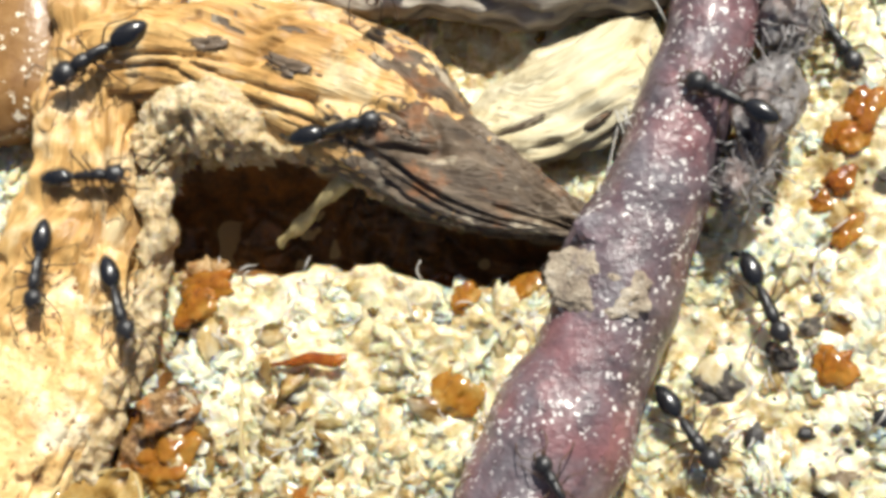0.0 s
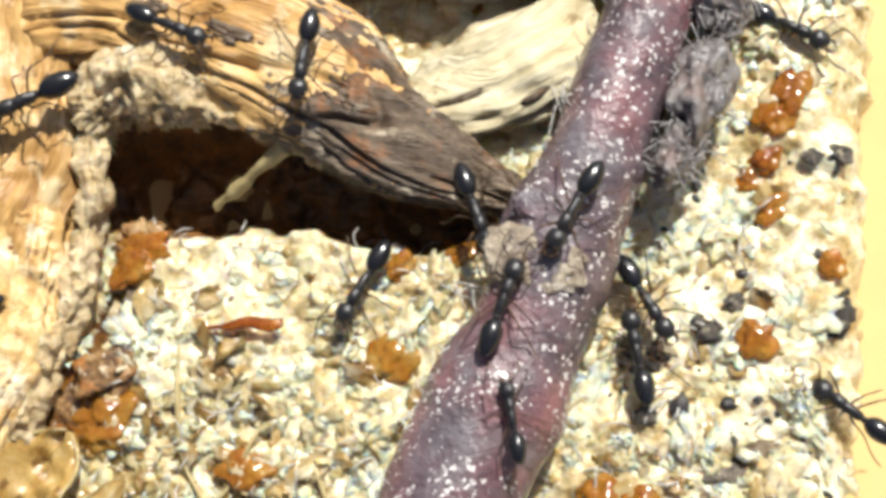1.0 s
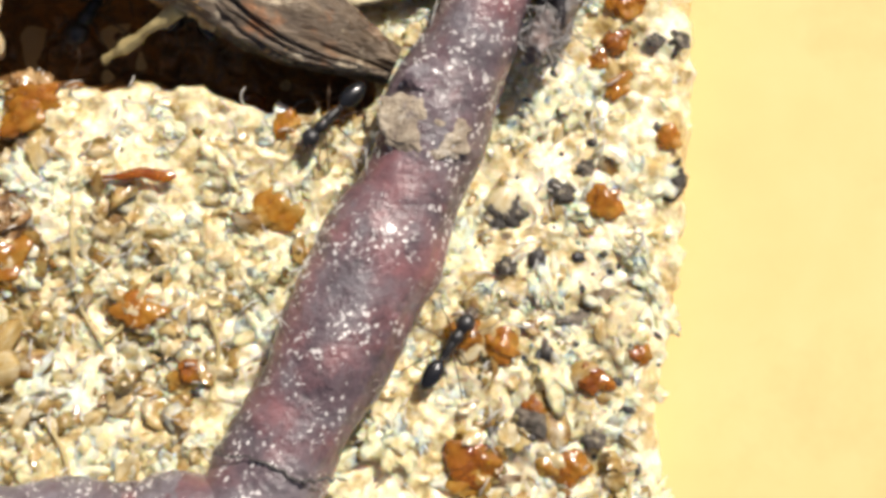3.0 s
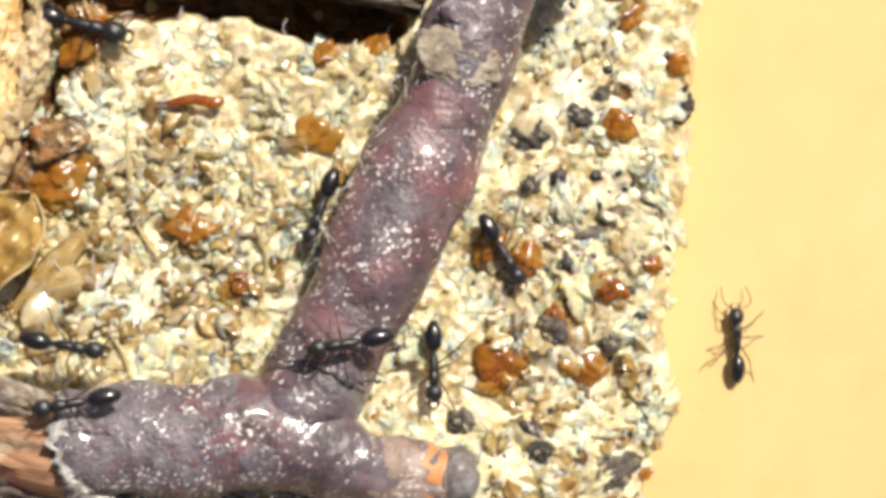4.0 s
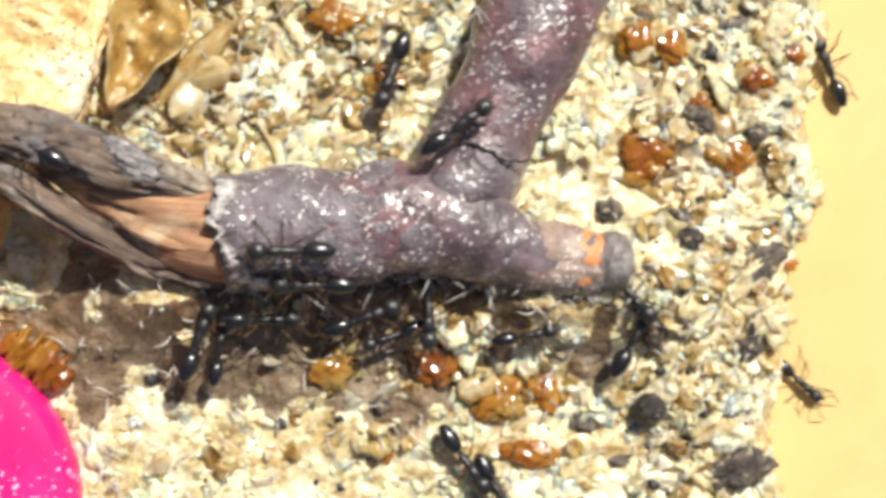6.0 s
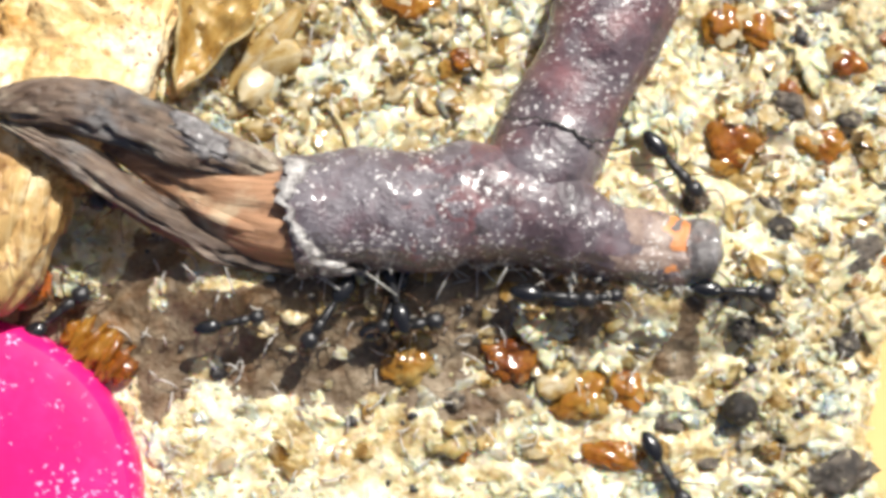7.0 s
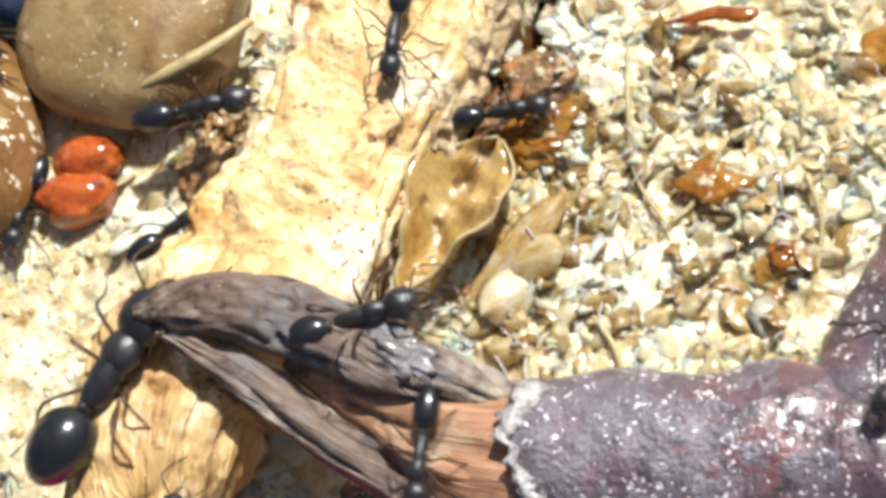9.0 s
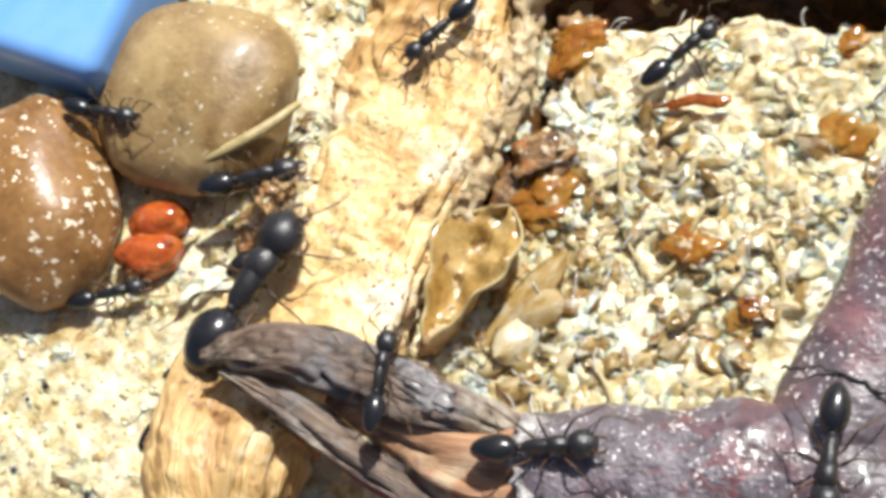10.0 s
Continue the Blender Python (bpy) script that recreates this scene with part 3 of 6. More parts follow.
def build_twig():
    o = (1.2, -1.6, 0.0)
    t = thing("twig", "forked dark purple-brown twig with white-speckled bark and a split end", "twig", *o)
    stem = [(3.02, 3.9, 0.50, 0.36, 0.35), (2.88, 3.1, 0.48, 0.34, 0.34), (2.68, 2.35, 0.46, 0.32, 0.34), (2.46, 1.70, 0.44, 0.31, 0.34), (2.30, 1.20, 0.43, 0.33, 0.35),
            (2.08, 0.66, 0.42, 0.41, 0.38), (1.92, 0.2, 0.41, 0.40, 0.38), (1.72, -0.25, 0.40, 0.46, 0.41), (1.5, -0.75, 0.40, 0.45, 0.40), (1.28, -1.3, 0.40, 0.39, 0.38),
            (1.08, -1.75, 0.40, 0.40, 0.38), (0.85, -2.2, 0.40, 0.42, 0.38), (0.7, -2.5, 0.40, 0.38, 0.34)]
    v, f, uv = sweep(stem, 260, 56, lumpy(5, 0.042, 0.45, 4, 0.010, 0.008), origin=o)
    part("stem", mesh_of("stem", v, f, BARK, uv), t, "purple-brown bark with red patches and white flecks")
    branch = [(-1.02, -2.52, 0.47, 0.40, 0.36), (-0.9, -2.5, 0.47, 0.44, 0.40), (-0.5, -2.48, 0.46, 0.44, 0.41), (0.0, -2.45, 0.45, 0.43, 0.40), (0.5, -2.42, 0.43, 0.45, 0.41),
              (0.9, -2.52, 0.41, 0.42, 0.40), (1.3, -2.68, 0.38, 0.30, 0.34), (1.6, -2.74, 0.35, 0.27, 0.30), (1.85, -2.77, 0.34, 0.27, 0.29), (1.95, -2.77, 0.34, 0.24, 0.27)]
    v, f, uv = sweep(branch, 300, 96, lumpy(8, 0.055, 0.33, 4, 0.008, 0.0), origin=o)
    me = mesh_of("branch", v, f, BARK, uv)
    for extra in (STUB, RAW, WOOL, SILVER):
        me.materials.append(extra)
    c = np.array([v[k[0]] for k in f]) / U + np.array(o)
    w = 0.24 * fbm(c[:, 0] / 0.2, c[:, 1] / 0.12 + c[:, 2] / 0.2, 3, 91)
    kind = np.where(c[:, 0] + w > 1.45, 1, 0)
    kind = np.where((c[:, 0] + 0.5 * w > 1.84) & (c[:, 1] + 0.6 * w > -2.84), 2, kind)
    kind = np.where(c[:, 0] + 0.5 * w > 1.93, 3, kind)
    kind = np.where((c[:, 1] < -2.93) & (kind == 1), 0, kind)
    kind = np.where(((c[:, 0] + 2.6 * w < 0.0) | (0.9 * w + 0.12 * (c[:, 0] < 0.6) > 0.22)) & (c[:, 0] < 1.4), 4, kind)
    me.polygons.foreach_set("material_index", kind.astype(np.int32))
    b = part("branch", me, t, "stout side branch with torn bark and a bare orange patch")
    cut = [(1.90, -2.77, 0.34, 0.25, 0.28), (1.97, -2.77, 0.34, 0.262, 0.29), (2.05, -2.78, 0.34, 0.25, 0.28), (2.13, -2.79, 0.33, 0.22, 0.25), (2.2, -2.8, 0.33, 0.10, 0.14)]
    v, f, uv = sweep(cut, 40, 40, lumpy(3, 0.05, 0.15, 4), origin=o)
    part("stub_end", mesh_of("stub_end", v, f, WOOL, uv), b, "greyish weathered stub end")
    # the leaf scar on the stem
    v, f = blob(11, 0.33, 0.22, 0.045, 0.30, 5, 2.0)
    part("leaf_scar", mesh_of("leaf_scar", v, f, SCAR), t, "round grey-tan leaf scar", pose(0.76 * U, 2.10 * U, 0.765 * U, 0, 2, -14))
    v, f = blob(12, 0.20, 0.12, 0.05, 0.25, 4, 1.6)
    part("scar_ridge", mesh_of("scar_ridge", v, f, SILVER), t, "", pose(0.82 * U, 2.44 * U, 0.745 * U, 0, 8, -12))
    for k, (x, y, z, sx, sy, sz, rz) in enumerate([(1.82, 3.30, 0.44, 0.20, 0.38, 0.24, -16), (1.66, 2.86, 0.40, 0.15, 0.22, 0.22, -25), (1.95, 4.0, 0.45, 0.22, 0.30, 0.26, 10)]):
        v, f = blob(20 + k, sx, sy, sz, 0.4, 5, 1.7)
        bud = part("side_bud", mesh_of("side_bud", v, f, WOOL), t, "grey woolly side bud", pose(x * U, y * U, z * U, 0, 0, rz))
        fluff = np.random.default_rng(90 + k)
        V, F, base = [], [], 0
        for _ in range(80):
            d = fluff.normal(size=3) * (1, 1, 0.8)
            d[2] = abs(d[2])
            d /= np.linalg.norm(d)
            foot = d * (sx, sy, sz) * 0.92
            bend = fluff.normal(size=3) * 0.06
            tip = d * fluff.uniform(0.03, 0.10) + bend
            v, f, uv = sweep([(*p, r, r) for p, r in zip((foot, foot + 0.5 * tip - 0.4 * bend, foot + tip), (0.0035, 0.003, 0.002))], 5, 4)
            V.append(v)
            F += [tuple(j + base for j in q) for q in f]
            base += len(v)
        tagged(part("fluff", mesh_of("fluff", np.concatenate(V), F, FLUFF), bud, "fine grey fluff"), kind="stuff")
    # fine pale hairs and threads on the shaded flanks of the bark
    rng = np.random.default_rng(64)
    for host, rows, count, span in (("branch", branch, 260, (-1.15, 0.35)), ("stem", stem, 110, (-0.4, 0.8))):
        line = curve_points(rows, 120)
        V, F, base = [], [], 0
        for k in range(count):
            i = int(rng.integers(2, 117))
            x, y, z, w, h = line[i]
            tan = line[i + 1][:3] - line[i - 1][:3]
            tan /= np.linalg.norm(tan)
            side = np.cross(tan, (0, 0, 1.0))
            a = rng.uniform(*span)
            out = side * math.cos(a) * w + np.array((0, 0, 1.0)) * math.sin(a) * h
            foot = np.array((x, y, z)) + out * 0.97 - np.array(o)
            far = rng.uniform(1.8, 3.6) if k % 4 == 0 else 1.0
            lean = (out / np.linalg.norm(out) * rng.uniform(0.02, 0.09) + tan * rng.normal(0, 0.08)) * far + np.array((0, 0, rng.uniform(-0.08, 0.05)))
            pts = [foot, foot + 0.5 * lean + np.array((0, 0, 0.02)), foot + lean]
            v, f, uv = sweep([(*p, r, r) for p, r in zip(pts, (0.006, 0.005, 0.002))], 4, 4)
            V.append(v)
            F += [tuple(j + base for j in q) for q in f]
            base += len(v)
        part("hairs", mesh_of("hairs", np.concatenate(V), F, STEEL), t, "fine pale hairs along the " + host)
    # crack across the stem's foot
    line = [(0.55, -1.83, 0.70), (0.74, -1.84, 0.775), (0.92, -1.88, 0.80), (1.10, -1.98, 0.80), (1.26, -2.0, 0.76), (1.40, -1.98, 0.68)]
    c = curve_points(line, 31)
    pts = [(x - o[0] + 0.02 * noise.noise(Vector((k * 0.7, 0, 2))), y - o[1] + 0.035 * noise.noise(Vector((k * 0.6, 5, 0))), z - 0.012) for k, (x, y, z) in enumerate(c)]
    v, f, uv = tube(pts, [0.008 + 0.018 * abs(noise.noise(Vector((k * 0.4, 7, 0)))) for k in range(31)], 6)
    part("crack", mesh_of("crack", v, f, GRIT, uv), t, "fine black crack across the fork")
    # torn white lip of the bark
    v, f, cols = [], [], 4
    for k in range(70):
        a = -0.55 + k / 69 * 3.1
        e = -0.80 - 0.24 * max(0, math.sin(a)) + 0.10 * math.cos(a * 0.9) + 0.12 * noise.noise(Vector((k * 0.21, 3.0, 0))) + 0.06 * noise.noise(Vector((k * 0.9, 1.0, 0)))
        w = 0.04 + 0.16 * max(0.0, math.cos(a)) ** 2 + 0.16 * max(0.0, -math.cos(a)) + 0.15 * abs(noise.noise(Vector((k * 0.17, 9.0, 4.0)))) + 0.03 * abs(noise.noise(Vector((k * 0.8, 9.0, 1.0))))
        for c, (dx, dr) in enumerate(((0.0, 0.0), (-0.012, 0.022), (w * 0.5, 0.016), (w, -0.015))):
            r = 0.435 + dr + 0.012 * noise.noise(Vector((k * 0.6, c * 2.0, 6.0)))
            v.append(((e + dx - o[0]) * U, (-2.51 - r * math.cos(a) - o[1]) * U, (0.47 + 0.93 * r * math.sin(a)) * U))
    for k in range(69):
        for c in range(cols):
            p, q = k * cols + c, k * cols + (c + 1) % cols
            f.append((p, q, q + cols, p + cols))
    uv = None
    part("bark_lip", mesh_of("bark_lip", v, f, FRAY, uv), t, "frayed whitish edge of the torn bark")
    # the split end: bare wood and two grey strips that run out to a point
    wood = [(-0.80, -2.52, 0.45, 0.36, 0.33), (-1.1, -2.50, 0.48, 0.36, 0.31), (-1.4, -2.40, 0.53, 0.32, 0.26), (-1.7, -2.26, 0.58, 0.24, 0.20), (-2.0, -2.12, 0.66, 0.14, 0.12), (-2.3, -2.0, 0.72, 0.05, 0.05)]
    v, f, uv = sweep(wood, 90, 44, lumpy(14, 0.035, 0.7, 4, 0.04, 0.05), origin=o)
    part("bare_wood", mesh_of("bare_wood", v, f, SPLIT, uv), t, "splintered orange-brown bare wood")
    upper = [(-0.98, -2.30, 0.66, 0.015, 0.02), (-1.2, -2.20, 0.70, 0.09, 0.07), (-1.6, -2.08, 0.80, 0.16, 0.10), (-2.05, -1.92, 0.90, 0.19, 0.10), (-2.5, -1.80, 0.96, 0.17, 0.09), (-2.85, -1.78, 0.98, 0.12, 0.08), (-3.12, -1.84, 0.97, 0.02, 0.02)]
    v, f, uv = sweep(upper, 110, 44, lumpy(15, 0.04, 0.4, 4, 0.04, 0.05), origin=o)
    part("bark_strip", mesh_of("bark_strip", v, f, STRIP, uv), t, "grey-brown curled bark strip")
    lower = [(-0.95, -2.86, 0.40, 0.10, 0.12), (-1.4, -2.76, 0.48, 0.13, 0.10), (-1.85, -2.55, 0.60, 0.12, 0.09), (-2.25, -2.32, 0.74, 0.11, 0.08), (-2.65, -2.08, 0.86, 0.09, 0.07), (-3.0, -1.92, 0.93, 0.03, 0.03)]
    v, f, uv = sweep(lower, 110, 40, lumpy(16, 0.035, 0.4, 4, 0.04, 0.04), origin=o)
    part("bark_strip", mesh_of("bark_strip.001", v, f, STRIP, uv), t, "grey-brown curled bark strip")
    v, f = blob(88, 0.24, 0.10, 0.035, 0.6, 4, 2.0)
    part("bark_flake", mesh_of("bark_flake", v, f, WOOL), t, "small blue-grey flake of bark", pose((FLAKE[0] - o[0]) * U, (FLAKE[1] - o[1]) * U, 0.905 * U, 0, 8, -28))
    rib = [(-1.05, -2.62, 0.72, 0.03, 0.03), (-1.3, -2.63, 0.72, 0.045, 0.04), (-1.6, -2.52, 0.74, 0.04, 0.03), (-1.75, -2.42, 0.76, 0.01, 0.01)]
    v, f, uv = sweep(rib, 20, 10, origin=o)
    part("splinter", mesh_of("splinter", v, f, SPLIT, uv), t)


# ---- the old wood ----
def build_wood():
    o = (-2.2, 0.0, 0.0)
    t = thing("driftwood", "weathered yellow-brown piece of old wood with an arched arm", "wood", *o)
    limb = [(-1.69, 3.28, 0.28, 0.42, 0.3), (-1.82, 2.47, 0.3, 0.44, 0.3), (-1.83, 1.62, 0.26, 0.42, 0.28), (-1.96, 0.82, 0.22, 0.54, 0.28), (-2.09, 0.22, 0.2, 0.62, 0.28), (-2.24, -0.3, 0.2, 0.56, 0.3), (-2.38, -0.8, 0.22, 0.55, 0.3), (-2.56, -1.3, 0.24, 0.62, 0.32), (-2.8, -1.7, 0.28, 0.62, 0.34), (-3.08, -2.1, 0.36, 0.54, 0.38), (-3.16, -2.55, 0.42, 0.52, 0.4), (-3.22, -2.95, 0.36, 0.4, 0.36), (-3.3, -3.15, 0.26, 0.2, 0.2)]
    v, f, uv = sweep(limb, 420, 110, rugged(31), power=3.0, origin=o)
    me = mesh_of("limb", v, f, LIMB, uv)
    me.materials.append(LOWLIMB)
    me.materials.append(ARCH)
    c = np.array([v[k[0]] for k in f]) / U
    low = -c[:, 1] + 0.5 * fbm(c[:, 0] / 0.35, c[:, 1] / 0.35, 5, 66) - 0.4 * (c[:, 0] + 0.9) > 1.75
    high = c[:, 1] + 0.45 * fbm(c[:, 0] / 0.3, c[:, 1] / 0.5, 4, 68) > 0.75
    me.polygons.foreach_set("material_index", np.where(high, 2, low).astype(np.int32))
    part("limb", me, t, "pale yellow barkless limb with pitted grain")
    arch = [(-2.22, 2.3, -0.002, 0.34, 0.3), (-1.71, 2.45, 0.24, 0.4, 0.3), (-1.04, 2.42, 0.36, 0.44, 0.32), (-0.35, 2.24, 0.4, 0.5, 0.32), (0.17, 2.0, 0.36, 0.48, 0.31), (0.61, 1.71, 0.28, 0.42, 0.29), (0.93, 1.48, 0.238, 0.34, 0.26), (1.19, 1.3, 0.206, 0.28, 0.23), (1.44, 1.16, 0.177, 0.21, 0.2), (1.75, 1.04, 0.164, 0.12, 0.14)]
    v, f, uv = sweep(arch, 380, 130, grooved(37), power=2.3, origin=o)
    me = mesh_of("arched_arm", v, f, ARCH, uv)
    me.materials.append(CHAR)
    q = np.array([k[0] for k in f])
    s, a = uv[q, 0], uv[q, 1]
    dark = (s + 0.6 * fbm(s / 0.4, a / 0.12, 5, 61) + 0.35 * smooth(s / 0.05, a / 0.03, 62) > 2.95) | (fbm(s / 0.8, a / 0.10, 4, 63) > 0.82)
    me.polygons.foreach_set("material_index", dark.astype(np.int32))
    part("arched_arm", me, t, "arched amber-brown arm with long cracks")
    for x, y, z, sx, sy, sz, rz in [(-0.83, 2.35, 0.685, 0.14, 0.06, 0.03, 10), (-0.16, 2.12, 0.715, 0.2, 0.06, 0.03, -25), (0.51, 1.73, 0.595, 0.22, 0.06, 0.03, -35)]:
        v, f = blob(int(x * 50) % 13, sx, sy, sz, 0.9, 4, 2.2)
        part("dark_knot", mesh_of("dark_knot", v, f, CHAR), t, "dark knot hole", pose((x - o[0]) * U, (y - o[1]) * U, z * U, 0, 0, rz))
    lip = [(-1.37, 1.7, 0.34, 0.16, 0.14), (-0.95, 1.92, 0.46, 0.25, 0.17), (-0.48, 1.86, 0.48, 0.24, 0.16), (-0.14, 1.71, 0.43, 0.15, 0.13), (0.19, 1.49, 0.36, 0.08, 0.08), (0.46, 1.36, 0.3, 0.03, 0.04)]
    v, f, uv = sweep(lip, 180, 80, crumbly(41), origin=o)
    part("crumbled_lip", mesh_of("crumbled_lip", v, f, LIPTAN, uv), t, "crumbling pale grey lip under the arm")
    strut = [(0.17, 1.42, 0.38, 0.06, 0.06), (-0.04, 1.29, 0.24, 0.045, 0.05), (-0.30, 1.16, 0.06, 0.04, 0.05), (-0.45, 1.08, -0.03, 0.03, 0.03)]
    v, f, uv = sweep(strut, 24, 12, lumpy(43, 0.03, 0.12, 3), origin=o)
    part("root_strand", mesh_of("root_strand", v, f, FIBRE, uv), t, "thin pale strand bracing the arm")
    edge = [(-1.29, 1.54, 0.22, 0.07, 0.16), (-1.3, 0.87, 0.18, 0.09, 0.16), (-1.39, 0.3, 0.16, 0.1, 0.16), (-1.6, -0.2, 0.14, 0.09, 0.16), (-1.78, -0.6, 0.12, 0.08, 0.15)]
    v, f, uv = sweep(edge, 220, 40, crumbly(47), origin=o)
    part("frayed_edge", mesh_of("frayed_edge", v, f, LIPTAN, uv), t, "frayed straw-coloured edge")
    o = (1.5, 1.9, 0.0)
    t = thing("wood_chunk", "pale cream wood chunk with curved grain", "wood", *o)
    rows = [(0.91, 1.71, 0.05, 0.12, 0.12), (1.19, 1.8, 0.1, 0.27, 0.17), (1.54, 1.92, 0.14, 0.4, 0.2), (1.86, 2.07, 0.16, 0.41, 0.2), (2.11, 2.19, 0.12, 0.38, 0.18), (2.32, 2.29, 0.08, 0.3, 0.14)]
    v, f, uv = sweep(rows, 170, 90, grooved(51), power=2.6, origin=o)
    part("chunk", mesh_of("chunk", v, f, PALE, uv), t)
    for a, b in (((1.72, 1.69, 0.26), (2.01, 1.83, 0.31)), ((1.19, 1.71, 0.24), (1.54, 1.82, 0.32))):
        mid = tuple((p + q) / 2 + d for p, q, d in zip(a, b, (0.02, -0.02, 0.015)))
        v, f, uv = tube([tuple(p - q for p, q in zip(k, o)) for k in (a, mid, b)], [0.008, 0.03, 0.012], 7)
        part("grain_split", mesh_of("grain_split", v, f, CHAR, uv), t, "dark split along the grain")
    o = (1.0, 2.75, 0.0)
    t = thing("bark_slab", "rough grey bark slab lying behind the arm", "bark", *o)
    rows = [(-0.15, 3.12, 0.25, 0.25, 0.2), (0.57, 2.96, 0.3, 0.36, 0.22), (1.24, 2.93, 0.32, 0.4, 0.24), (1.88, 2.94, 0.3, 0.36, 0.22), (2.38, 2.97, 0.25, 0.25, 0.18)]
    v, f, uv = sweep(rows, 120, 48, lumpy(57, 0.09, 0.35, 4, 0.04, 0.08), power=3, origin=o)
    part("slab", mesh_of("slab", v, f, GREY, uv), t)


# ---- small things lying on the crust ----
def settle(x, y):
    return float(height(np.array([x]), np.array([y]))[0])


def lump(name, x, y, a, b, rz, mat, label, category, group="", thick=0.6, seed=1, rough=0.35, level=2, lift=0.35, freq=1.3):
    """A seed, chip or pebble with half lengths a, b (cm)."""
    v, f = blob(seed, a, b, thick * min(a, b), rough, level, freq)
    me = mesh_of(name, v, f, mat)
    ob = new(name, me)
    ob.matrix_basis = pose(x * U, y * U, (settle(x, y) + thick * min(a, b) * lift + 0.03) * U, 6 * math.sin(seed), 6 * math.cos(seed * 2), rz)
    return tagged(ob, label, category, group)


def shell(name, x, y, a, b, rz, mat, label, category, group="", seed=1, tilt=12, lift=0.05):
    """A thin curved husk: a hollow half pod with a rolled rim and a folded keel."""
    n, m = 14, 9
    V, F = [], []
    for side in (1.0, 0.86):
        for i in range(n + 1):
            u = i / n * 2 - 1
            w = b * math.sqrt(max(1 - abs(u) ** 2.4, 0.002)) * (1 + 0.12 * noise.noise(Vector((u * 2, seed, 0))))
            for j in range(m):
                s = j / (m - 1) * 2 - 1
                dome = (1 - s * s) * 0.55 * b * (1 - 0.5 * u * u) + 0.05 * b * math.cos(s * 7 + seed)
                wob = 0.10 * b * noise.noise(Vector((u * 3, s * 3, seed)))
                V.append(((u * a * (0.97 + 0.03 * side)) * U, s * w * side * U, (dome * side + wob - 0.03 * b * (side < 1)) * U))
    half = (n + 1) * m
    for k in (0, half):
        for i in range(n):
            for j in range(m - 1):
                q = (k + i * m + j, k + (i + 1) * m + j, k + (i + 1) * m + j + 1, k + i * m + j + 1)
                F.append(q if k == 0 else q[::-1])
    for i in range(n):
        for j in (0, m - 1):
            p, q = i * m + j, (i + 1) * m + j
            F.append((p, p + half, q + half, q) if j == 0 else (p, q, q + half, p + half))
    ob = new(name, mesh_of(name, V, F, mat))
    ob.matrix_basis = pose(x * U, y * U, (settle(x, y) + lift) * U, tilt * math.sin(seed * 3.0), tilt * math.cos(seed * 1.7), rz)
    return tagged(ob, label, category, group)


